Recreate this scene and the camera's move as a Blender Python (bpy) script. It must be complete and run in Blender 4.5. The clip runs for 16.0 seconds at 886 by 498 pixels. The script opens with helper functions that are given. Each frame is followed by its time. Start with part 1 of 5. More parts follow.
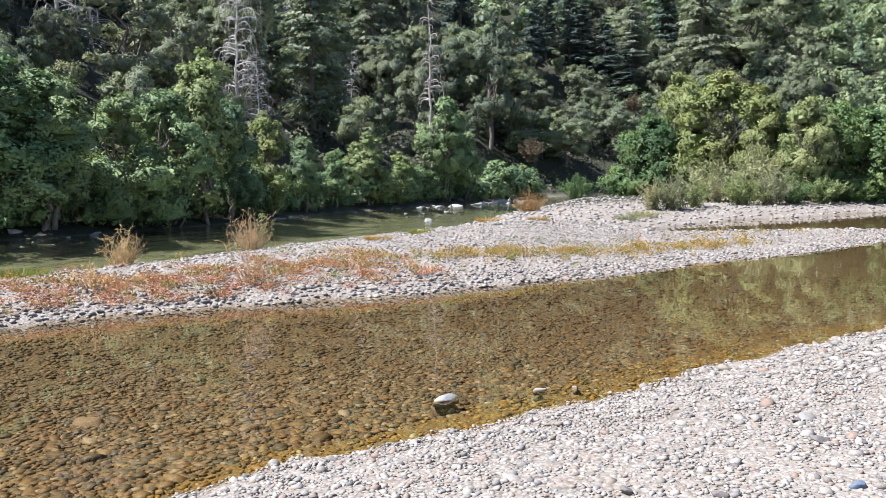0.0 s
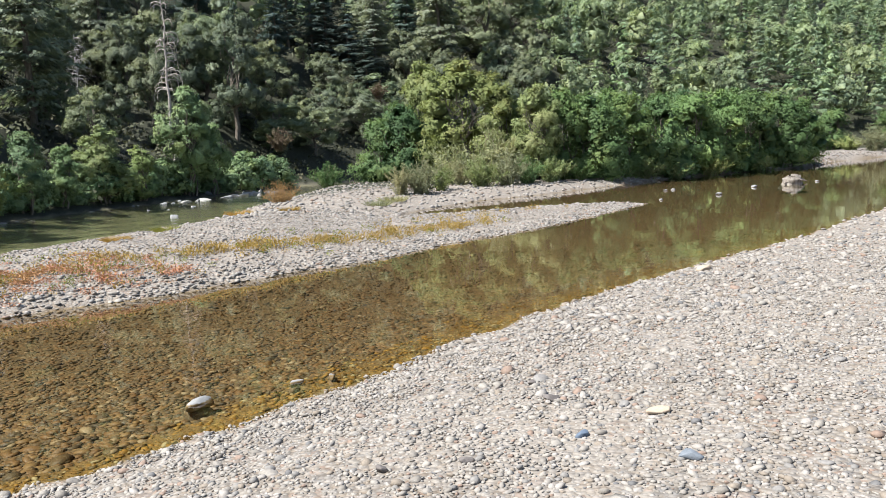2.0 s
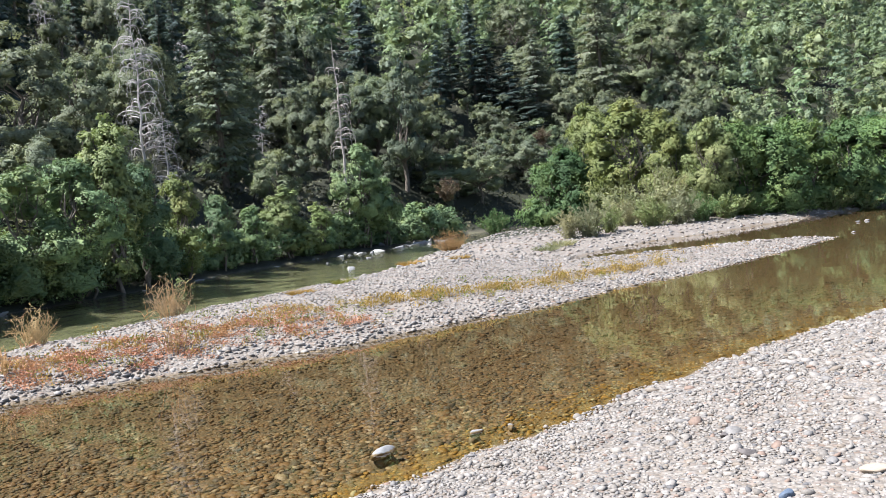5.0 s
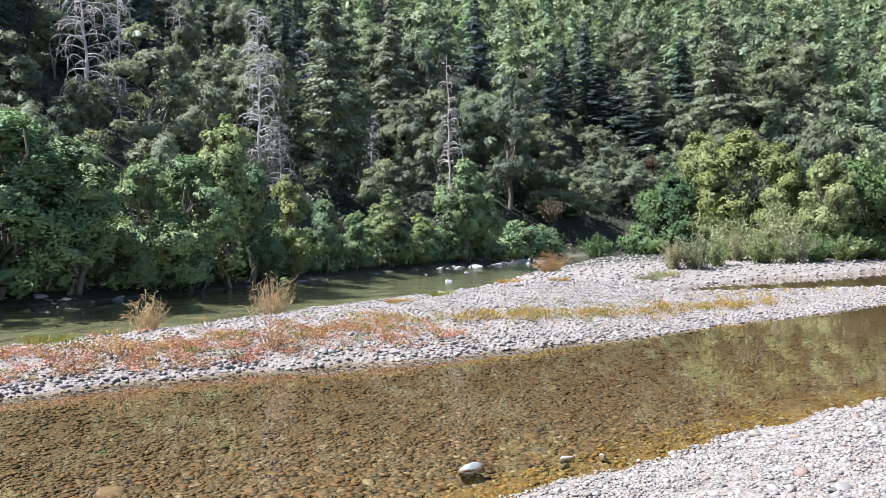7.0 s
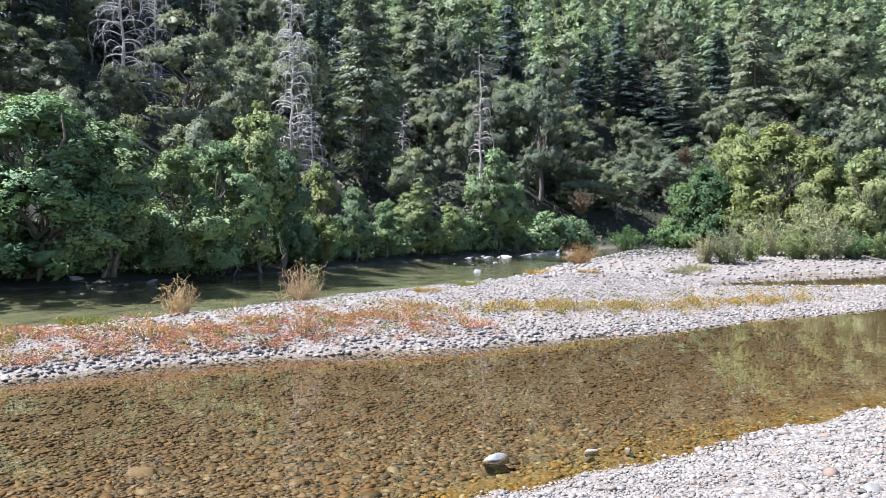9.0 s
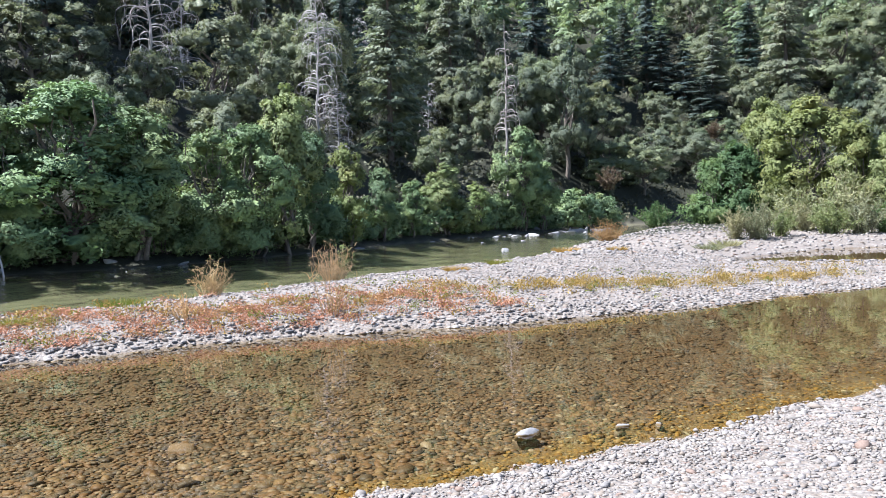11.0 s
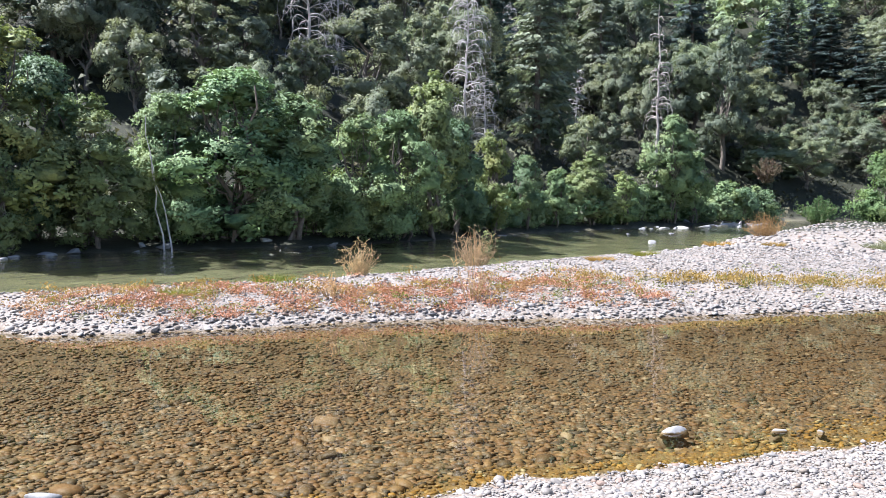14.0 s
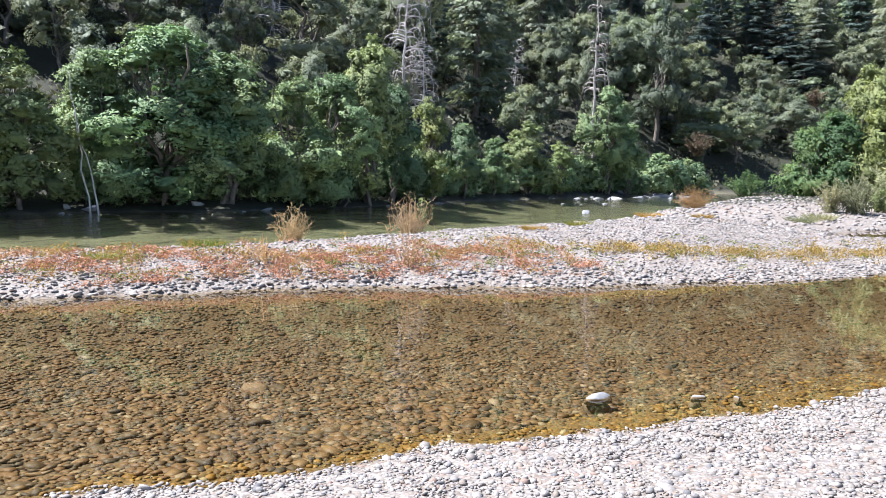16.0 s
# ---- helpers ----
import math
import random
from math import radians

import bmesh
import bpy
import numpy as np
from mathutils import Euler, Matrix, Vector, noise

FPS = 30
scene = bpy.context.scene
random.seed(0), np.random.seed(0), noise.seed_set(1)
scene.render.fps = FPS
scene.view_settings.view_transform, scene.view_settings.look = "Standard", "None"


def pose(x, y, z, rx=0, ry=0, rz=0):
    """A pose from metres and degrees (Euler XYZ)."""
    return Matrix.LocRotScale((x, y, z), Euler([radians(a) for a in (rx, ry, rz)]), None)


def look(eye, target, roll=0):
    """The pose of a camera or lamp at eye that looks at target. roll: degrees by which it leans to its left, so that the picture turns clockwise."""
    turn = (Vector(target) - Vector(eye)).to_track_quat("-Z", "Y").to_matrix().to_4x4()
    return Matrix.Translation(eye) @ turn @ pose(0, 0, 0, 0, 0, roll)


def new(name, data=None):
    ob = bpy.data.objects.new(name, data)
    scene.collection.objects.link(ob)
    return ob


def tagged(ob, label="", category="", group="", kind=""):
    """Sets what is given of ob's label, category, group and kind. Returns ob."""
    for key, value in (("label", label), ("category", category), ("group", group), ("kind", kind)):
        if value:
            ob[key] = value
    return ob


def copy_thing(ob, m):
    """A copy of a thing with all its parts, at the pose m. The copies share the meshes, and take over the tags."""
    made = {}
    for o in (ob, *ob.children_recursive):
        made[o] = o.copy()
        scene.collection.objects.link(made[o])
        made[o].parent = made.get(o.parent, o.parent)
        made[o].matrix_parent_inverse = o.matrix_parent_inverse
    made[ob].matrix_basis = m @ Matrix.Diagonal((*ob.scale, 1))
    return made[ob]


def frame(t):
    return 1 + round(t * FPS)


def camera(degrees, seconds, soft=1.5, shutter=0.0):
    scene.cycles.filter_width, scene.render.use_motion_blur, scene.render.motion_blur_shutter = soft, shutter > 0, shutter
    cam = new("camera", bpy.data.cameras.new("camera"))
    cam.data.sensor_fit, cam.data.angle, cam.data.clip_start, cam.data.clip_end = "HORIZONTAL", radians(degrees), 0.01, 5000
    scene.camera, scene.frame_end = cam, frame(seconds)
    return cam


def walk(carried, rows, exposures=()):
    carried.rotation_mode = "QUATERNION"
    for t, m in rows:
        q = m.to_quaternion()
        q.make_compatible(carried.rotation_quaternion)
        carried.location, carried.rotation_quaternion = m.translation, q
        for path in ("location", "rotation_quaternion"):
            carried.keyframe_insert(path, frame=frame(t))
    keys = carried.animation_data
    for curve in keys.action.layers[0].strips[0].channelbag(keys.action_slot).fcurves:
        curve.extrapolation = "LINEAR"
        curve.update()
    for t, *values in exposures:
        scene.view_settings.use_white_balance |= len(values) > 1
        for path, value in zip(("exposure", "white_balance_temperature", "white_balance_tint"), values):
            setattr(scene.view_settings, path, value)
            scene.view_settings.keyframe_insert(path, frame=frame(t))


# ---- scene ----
cam = camera(57.45, 16.0, soft=0.75)
PATH = [
    (0.0, pose(0.014, 0.037, 1.910, 85.25, 1.01, 0.00)),
    (0.5, pose(0.030, 0.029, 1.916, 84.56, 2.08, -4.24)),
    (1.0, pose(0.040, -0.005, 1.924, 84.37, 2.62, -8.84)),
    (1.5, pose(0.056, -0.006, 1.922, 84.00, 2.63, -13.18)),
    (2.0, pose(0.080, -0.019, 1.923, 83.82, 3.07, -17.41)),
    (2.5, pose(0.091, -0.021, 1.921, 83.75, 4.49, -19.36)),
    (3.0, pose(0.091, 0.006, 1.917, 84.80, 4.33, -15.14)),
    (3.5, pose(0.106, 0.003, 1.949, 85.77, 2.94, -13.73)),
    (4.0, pose(0.099, 0.002, 1.970, 86.62, 3.54, -13.45)),
    (4.5, pose(0.060, -0.000, 1.968, 87.34, 5.61, -10.12)),
    (5.0, pose(0.030, 0.001, 1.961, 87.90, 5.88, -5.70)),
    (5.2, pose(0.023, 0.001, 1.960, 87.92, 6.13, -3.65)),
    (7.3, pose(-0.020, 0.014, 1.972, 89.61, 1.03, 2.04)),
    (7.5, pose(-0.020, -0.000, 1.980, 89.47, 0.80, 2.59)),
    (8.0, pose(-0.019, 0.001, 1.973, 89.20, 0.54, 3.26)),
    (8.5, pose(-0.019, 0.003, 1.975, 88.95, 0.38, 3.69)),
    (9.0, pose(-0.011, 0.014, 1.974, 88.82, 0.55, 3.47)),
    (9.2, pose(-0.010, 0.013, 1.969, 88.82, 0.65, 2.97)),
    (11.3, pose(-0.038, -0.072, 1.970, 87.34, 1.74, 6.75)),
    (11.5, pose(-0.031, -0.066, 1.965, 87.65, 1.56, 8.18)),
    (12.0, pose(-0.021, -0.082, 1.962, 88.03, 1.22, 6.91)),
    (12.5, pose(-0.033, -0.075, 1.963, 87.82, 1.54, 6.07)),
    (13.0, pose(-0.074, -0.054, 1.958, 87.18, 1.38, 8.63)),
    (13.5, pose(-0.113, -0.025, 1.939, 85.50, 0.50, 11.12)),
    (14.0, pose(-0.088, 0.021, 1.933, 86.66, -0.12, 15.47)),
    (14.5, pose(-0.076, 0.065, 1.927, 85.77, -0.37, 17.85)),
    (15.0, pose(-0.063, 0.078, 1.925, 84.39, -0.72, 16.07)),
    (15.5, pose(-0.046, 0.079, 1.931, 84.12, -1.02, 13.31)),
    (16.0, pose(-0.039, 0.064, 1.932, 84.39, -1.26, 11.11)),
]
walk(cam, PATH, exposures=[(0.0, 1.50, 5870, 12), (1.5, 1.44, 6060, 9), (2.5, 1.18, 6220, 8), (4.0, 1.11, 6060, 9), (5.2, 1.48, 5900, 12), (8.5, 1.61, 5620, 14),
                           (12.5, 1.63, 5670, 14), (13.5, 1.60, 5700, 15), (14.1, 1.80, 5720, 15), (15.0, 1.74, 5720, 15), (16.0, 1.70, 5720, 15)])

# ---- world and sun ----
SUN_AZ, SUN_EL = -95.0, 56.0          # degrees: from ahead towards the right, and above the horizon
world = bpy.data.worlds.new("sky")
scene.world = world
world.use_nodes = True
wn = world.node_tree.nodes
sky = wn.new("ShaderNodeTexSky")
sky.sky_type = "NISHITA"
sky.sun_disc = False
sky.sun_elevation, sky.sun_rotation = radians(SUN_EL), radians(SUN_AZ)
wn["Background"].inputs["Strength"].default_value = 0.062
world.node_tree.links.new(sky.outputs["Color"], wn["Background"].inputs["Color"])
sun_data = bpy.data.lights.new("sun", "SUN")
sun_data.energy, sun_data.angle, sun_data.color = 5.0, radians(0.5), (1.0, 0.95, 0.87)
sun = new("sun", sun_data)
sa, se = radians(SUN_AZ), radians(SUN_EL)
sun.matrix_world = look((90 * math.sin(sa) * math.cos(se), 90 * math.cos(sa) * math.cos(se), 90 * math.sin(se)), (0, 0, 0))


# ---- materials ----
class Nodes:
    """A short way to write a node tree."""

    def __init__(self, name):
        self.mat = bpy.data.materials.new(name)
        self.mat.use_nodes = True
        self.tree = self.mat.node_tree
        self.tree.nodes.clear()
        self.out = self.tree.nodes.new("ShaderNodeOutputMaterial")

    def link(self, a, b):
        self.tree.links.new(a, b)

    def add(self, kind, **inputs):
        n = self.tree.nodes.new(kind)
        for k, v in inputs.items():
            self.put(n, k.replace("_", " "), v)
        return n

    def put(self, n, key, v):
        sock = n.inputs[key]
        if hasattr(v, "is_linked"):
            self.link(v, sock)
        else:
            sock.default_value = v

    def coords(self):
        return self.tree.nodes.new("ShaderNodeNewGeometry").outputs["Position"]

    def local(self):
        return self.tree.nodes.new("ShaderNodeTexCoord").outputs["Object"]

    def noise(self, scale, detail=4.0, vector=None, rough=0.55):
        n = self.add("ShaderNodeTexNoise", Scale=scale, Detail=detail, Roughness=rough)
        if vector is not None:
            self.link(vector, n.inputs["Vector"])
        return n.outputs["Fac"]

    def ramp(self, fac, stops, constant=False):
        n = self.tree.nodes.new("ShaderNodeValToRGB")
        n.color_ramp.interpolation = "CONSTANT" if constant else "LINEAR"
        while len(n.color_ramp.elements) < len(stops):
            n.color_ramp.elements.new(0.5)
        for e, (p, c) in zip(n.color_ramp.elements, stops):
            e.position, e.color = p, (*c, 1.0)
        self.link(fac, n.inputs["Fac"])
        return n.outputs["Color"]

    def mix(self, fac, a, b, blend="MIX"):
        n = self.tree.nodes.new("ShaderNodeMix")
        n.data_type, n.blend_type = "RGBA", blend
        for key, v in ((0, fac), (6, a), (7, b)):
            if hasattr(v, "is_linked"):
                self.link(v, n.inputs[key])
            else:
                n.inputs[key].default_value = v if key == 0 else (*v, 1.0)
        return n.outputs[2]

    def math(self, op, a, b=0.0, clamp=False):
        n = self.tree.nodes.new("ShaderNodeMath")
        n.operation, n.use_clamp = op, clamp
        for i, v in enumerate((a, b)):
            if hasattr(v, "is_linked"):
                self.link(v, n.inputs[i])
            else:
                n.inputs[i].default_value = v
        return n.outputs[0]

    def attr(self, name):
        n = self.tree.nodes.new("ShaderNodeAttribute")
        n.attribute_name = name
        return n.outputs["Fac"]

    def bump(self, height, strength, distance):
        return self.add("ShaderNodeBump", Height=height, Strength=strength, Distance=distance).outputs["Normal"]

    def surface(self, color, rough=0.7, normal=None, spec=0.3):
        b = self.add("ShaderNodeBsdfPrincipled")
        self.put(b, "Base Color", color if hasattr(color, "is_linked") else (*color, 1.0))
        self.put(b, "Roughness", rough)
        self.put(b, "Specular IOR Level", spec)
        if normal is not None:
            self.link(normal, b.inputs["Normal"])
        self.link(b.outputs[0], self.out.inputs["Surface"])
        return b


DRY_STONE = [(0.0, (0.62, 0.60, 0.57)), (0.2, (0.50, 0.48, 0.45)), (0.36, (0.70, 0.68, 0.64)), (0.55, (0.55, 0.49, 0.42)),
             (0.66, (0.50, 0.50, 0.50)), (0.76, (0.74, 0.72, 0.70)), (0.90, (0.32, 0.33, 0.35)), (0.93, (0.56, 0.43, 0.36)), (0.97, (0.66, 0.65, 0.62))]
DRY_STONE = [(p, (0.40 * c[0], 0.379 * c[1], 0.363 * c[2])) for p, c in DRY_STONE]
WET_STONE = [(0.0, (0.19, 0.115, 0.05)), (0.18, (0.12, 0.085, 0.045)), (0.34, (0.25, 0.17, 0.08)), (0.5, (0.15, 0.11, 0.06)), (0.62, (0.105, 0.082, 0.05)),
             (0.74, (0.21, 0.13, 0.06)), (0.88, (0.09, 0.077, 0.058)), (0.94, (0.33, 0.27, 0.18))]


WET_STONE = [(p, (0.66 * c[0] + 0.008, 0.61 * c[1] + 0.005, 0.54 * c[2] + 0.001)) for p, c in WET_STONE]


def stone_material(name, stops, island, grain=60.0, rough=0.75, slime=False):
    k = Nodes(name)
    if island:
        r = k.tree.nodes.new("ShaderNodeNewGeometry").outputs["Random Per Island"]
    else:
        r = k.tree.nodes.new("ShaderNodeObjectInfo").outputs["Random"]
    base = k.ramp(r, stops, constant=True)
    g = k.noise(grain, 5.0, k.coords(), 0.65)
    big = k.noise(grain * 0.14, 3.0, k.coords())
    c = k.mix(0.55, base, k.ramp(g, [(0.3, (0.62, 0.62, 0.62)), (0.7, (1.18, 1.16, 1.13))]), "MULTIPLY")
    c = k.mix(0.35, c, k.ramp(big, [(0.35, (0.72, 0.70, 0.66)), (0.65, (1.1, 1.1, 1.1))]), "MULTIPLY")
    if slime:
        # brown growth on the part that lies under the water line
        z = k.add("ShaderNodeSeparateXYZ", Vector=k.coords()).outputs["Z"]
        line = k.math("ADD", z, k.math("MULTIPLY", k.math("SUBTRACT", g, 0.5), 0.03))
        c = k.mix(k.math("MULTIPLY", k.math("SUBTRACT", line, 0.006), 120.0, True), (0.15, 0.105, 0.05), c)
    k.surface(c, rough, k.bump(g, 0.35, 0.01))
    return k.mat


def leaf_material(name, dark, light, warm, thru=0.32, fine=7.0, cast=(1.0, 1.0, 1.0), relief=0.5):
    """Leaves: a colour between dark and light leaf by leaf, tree by tree, with some tint of warm."""
    k = Nodes(name)
    dark, light, warm = (tuple(a * b for a, b in zip(c, cast)) for c in (dark, light, warm))
    isl = k.tree.nodes.new("ShaderNodeNewGeometry").outputs["Random Per Island"]
    obj = k.tree.nodes.new("ShaderNodeObjectInfo").outputs["Random"]
    patch = k.noise(0.55, 3.0, k.coords())
    stand = k.ramp(k.noise(0.16, 2.0, k.coords()), [(0.35, (0, 0, 0)), (0.65, (1, 1, 1))])
    f = k.math("ADD", k.math("ADD", k.math("MULTIPLY", isl, 0.14), k.math("MULTIPLY", k.attr("tone"), 0.5)), k.math("ADD", k.math("MULTIPLY", obj, 0.5), k.math("MULTIPLY", stand, 0.25)), True)
    c = k.mix(f, dark, light)
    w = k.math("MULTIPLY", k.ramp(patch, [(0.5, (0, 0, 0)), (0.72, (1, 1, 1))]), 0.7)
    c = k.mix(w, c, warm)
    own = k.math("FRACT", k.math("MULTIPLY", k.math("ADD", obj, k.attr("tone")), 7.3))
    c = k.mix(0.6, c, k.ramp(own, [(0.0, (0.78, 0.86, 0.95)), (0.35, (1.0, 1.0, 1.0)), (0.6, (1.12, 1.06, 0.86)), (0.8, (0.9, 1.06, 0.9)), (1.0, (1.2, 1.12, 1.1))]), "MULTIPLY")
    tuft = k.noise(fine, 3.0, k.coords(), 0.7)
    c = k.mix(0.8, c, k.ramp(tuft, [(0.34, (0.68, 0.70, 0.73)), (0.66, (1.22, 1.22, 1.2))]), "MULTIPLY")
    p = k.add("ShaderNodeBsdfPrincipled")
    k.link(c, p.inputs["Base Color"])
    p.inputs["Roughness"].default_value = 0.6
    p.inputs["Specular IOR Level"].default_value = 0.2
    k.link(k.bump(tuft, relief, 0.12), p.inputs["Normal"])
    t = k.add("ShaderNodeBsdfTranslucent")
    k.link(k.mix(1.0, c, (1.1, 1.12, 0.8), "MULTIPLY"), t.inputs["Color"])
    m = k.tree.nodes.new("ShaderNodeMixShader")
    m.inputs[0].default_value = thru
    k.link(p.outputs[0], m.inputs[1])
    k.link(t.outputs[0], m.inputs[2])
    k.link(m.outputs[0], k.out.inputs["Surface"])
    return k.mat


def bark_material(name, dark, light, scale=9.0):
    k = Nodes(name)
    mp = k.add("ShaderNodeMapping")
    k.link(k.coords(), mp.inputs["Vector"])
    mp.inputs["Scale"].default_value = (1.0, 1.0, 0.25)
    n = k.noise(scale, 6.0, mp.outputs["Vector"], 0.65)
    k.surface(k.ramp(n, [(0.3, dark), (0.7, light)]), 0.85, k.bump(n, 0.6, 0.03))
    return k.mat


def water_material(name, tint, ripple, big, rough):
    """A clear water surface: seen through where looked at steeply, mirror-like where looked along."""
    k = Nodes(name)
    mp = k.add("ShaderNodeMapping")
    k.link(k.coords(), mp.inputs["Vector"])
    mp.inputs["Rotation"].default_value = (0.0, 0.0, radians(35))
    mp.inputs["Scale"].default_value = (1.0, 0.55, 1.0)
    fine = k.noise(6.0, 2.0, mp.outputs["Vector"])
    wide = k.noise(0.9, 2.0, mp.outputs["Vector"])
    calm = k.ramp(k.noise(0.16, 2.0, k.coords()), [(0.35, (0.25, 0.25, 0.25)), (0.65, (1, 1, 1))])
    h = k.math("ADD", k.math("MULTIPLY", k.math("MULTIPLY", fine, calm), ripple), k.math("MULTIPLY", wide, big))
    nrm = k.bump(h, 1.0, 1.0)
    fr = k.add("ShaderNodeFresnel", IOR=1.38)
    k.link(nrm, fr.inputs["Normal"])
    tr = k.add("ShaderNodeBsdfTransparent", Color=(*tint, 1.0))
    gl = k.add("ShaderNodeBsdfGlossy", Color=(1, 1, 1, 1), Roughness=rough)
    k.link(nrm, gl.inputs["Normal"])
    m = k.tree.nodes.new("ShaderNodeMixShader")
    k.link(fr.outputs[0], m.inputs[0])
    k.link(tr.outputs[0], m.inputs[1])
    k.link(gl.outputs[0], m.inputs[2])
    k.link(m.outputs[0], k.out.inputs["Surface"])
    return k.mat


def ground_material():
    """Pale gravel; brown silted gravel where it lies under water; golden algae along the shallow margin; litter under
    the forest, darkened with the shade of the trees.
    """
    k = Nodes("river_gravel")
    pos = k.coords()
    v1 = k.add("ShaderNodeTexVoronoi", Scale=26.0)
    k.link(pos, v1.inputs["Vector"])
    v2 = k.add("ShaderNodeTexVoronoi", Scale=9.0)
    k.link(pos, v2.inputs["Vector"])
    sep = k.add("ShaderNodeSeparateColor")
    k.link(v1.outputs["Color"], sep.inputs[0])
    sep2 = k.add("ShaderNodeSeparateColor")
    k.link(v2.outputs["Color"], sep2.inputs[0])
    fine = k.ramp(sep.outputs[0], DRY_STONE, constant=True)
    mid = k.ramp(sep2.outputs[0], DRY_STONE, constant=True)
    edge = k.ramp(v1.outputs["Distance"], [(0.3, (1, 1, 1)), (0.8, (0.72, 0.68, 0.63))])
    dry = k.mix(1.0, k.mix(1.0, k.mix(0.35, fine, mid), edge, "MULTIPLY"), (0.9, 0.88, 0.86), "MULTIPLY")
    dry = k.mix(k.ramp(k.noise(0.8, 4.0, pos), [(0.45, (0, 0, 0)), (0.75, (0.5, 0.5, 0.5))]), dry, (0.27, 0.24, 0.21))
    wet = k.ramp(sep.outputs[0], WET_STONE, constant=True)
    wet = k.mix(0.5, wet, (0.085, 0.06, 0.03))
    alg = k.mix(k.noise(7.0, 4.0, pos), (0.09, 0.052, 0.009), (0.19, 0.11, 0.018))
    # forest litter, near black: the shade among the trunks is put into its colour
    shaded_soil = k.mix(k.noise(2.0, 6.0, pos), (0.014, 0.016, 0.009), (0.040, 0.042, 0.024))
    silt = k.mix(k.noise(0.5, 4.0, pos), (0.11, 0.11, 0.065), (0.21, 0.20, 0.12))
    c = k.mix(k.attr("wet"), dry, wet)
    c = k.mix(k.attr("algae"), c, alg)
    c = k.mix(k.attr("deep"), c, silt)
    c = k.mix(k.attr("forest"), c, shaded_soil)
    h = k.math("ADD", v1.outputs["Distance"], k.math("MULTIPLY", v2.outputs["Distance"], 1.5))
    k.surface(c, 0.85, k.bump(h, 0.8, -0.02))
    return k.mat


M_DRY = stone_material("dry_river_stone", DRY_STONE, True, slime=True)
M_DRY_ONE = stone_material("dry_river_stone_single", DRY_STONE, False, slime=True)
M_WET = stone_material("silted_stone", WET_STONE, True, 45.0, 0.6)
M_WET_ONE = stone_material("silted_stone_single", WET_STONE, False, 45.0, 0.6)
M_BOULDER = stone_material("grey_boulder", [(0.0, (0.26, 0.26, 0.26)), (0.5, (0.33, 0.325, 0.31)), (0.8, (0.20, 0.205, 0.21))], False, 8.0)
M_PALE = stone_material("pale_boulder", [(0.0, (0.24, 0.24, 0.24)), (0.5, (0.20, 0.20, 0.20))], False, 30.0, 0.75, True)
M_BLUE = stone_material("blue_grey_pebble", [(0.0, (0.10, 0.13, 0.18)), (0.5, (0.16, 0.18, 0.21))], False, 60.0)
M_DARK = stone_material("dark_pebble", [(0.0, (0.13, 0.115, 0.11)), (0.5, (0.20, 0.17, 0.155))], False, 60.0)
M_TAN = stone_material("tan_pebble", [(0.0, (0.38, 0.31, 0.24)), (0.5, (0.32, 0.24, 0.19))], False, 60.0)
M_SUNK = stone_material("sunken_brown_boulder", [(0.0, (0.17, 0.115, 0.06)), (0.5, (0.14, 0.10, 0.055))], False, 20.0)
GOLD_STONE = [(p, tuple(0.8 * v for v in c)) for p, c in [(0.0, (0.22, 0.118, 0.015)), (0.25, (0.13, 0.075, 0.016)), (0.45, (0.29, 0.160, 0.022)), (0.65, (0.11, 0.07, 0.02)), (0.8, (0.30, 0.19, 0.05)), (0.93, (0.36, 0.30, 0.16))]]
M_GOLDSTONE = stone_material("algae_coated_stone", GOLD_STONE, True, 60.0, 0.6)
COOL = (1.2, 1.14, 1.26)
M_ALDER = leaf_material("alder_leaves", (0.085, 0.142, 0.070), (0.204, 0.290, 0.125), (0.275, 0.328, 0.119), 0.18, 7.0, COOL)
M_YELLOW = leaf_material("yellowing_leaves", (0.150, 0.195, 0.060), (0.320, 0.365, 0.115), (0.380, 0.375, 0.125), 0.25, 7.0, (0.95, 0.95, 1.25))
M_OAK = leaf_material("oak_leaves", (0.090, 0.112, 0.074), (0.270, 0.300, 0.190), (0.320, 0.325, 0.170), 0.3, 7.0, (1.04, 1.04, 1.1))
M_FIR = leaf_material("fir_needles", (0.046, 0.066, 0.060), (0.125, 0.155, 0.128), (0.165, 0.175, 0.115), 0.18, 7.0, (0.9, 1.0, 1.08))
# paler copy of the fir needles: sunlight on the big firs put into the colour
M_LITFIR = leaf_material("sunlit_fir_needles", (0.120, 0.140, 0.110), (0.290, 0.320, 0.235), (0.330, 0.340, 0.200), 0.25, 7.0)
M_BRUSH = leaf_material("brushwood_leaves", (0.050, 0.058, 0.040), (0.120, 0.125, 0.080), (0.150, 0.120, 0.075), 0.2, 5.0)
# far hill: haze and sunlit brightness put into paler copies of the leaf colours
M_HAZYFIR = leaf_material("hazy_fir_needles", (0.066, 0.090, 0.068), (0.190, 0.232, 0.150), (0.250, 0.270, 0.140), 0.36, 3.0, (1.34, 1.42, 1.36), 0.2)
M_HAZYOAK = leaf_material("hazy_oak_leaves", (0.090, 0.112, 0.078), (0.245, 0.275, 0.175), (0.290, 0.295, 0.150), 0.36, 3.0, (1.34, 1.40, 1.34), 0.2)
M_WILLOW = leaf_material("willow_leaves", (0.072, 0.138, 0.048), (0.184, 0.287, 0.092), (0.248, 0.317, 0.083), 0.28, 7.0, (0.9, 0.85, 1.0))
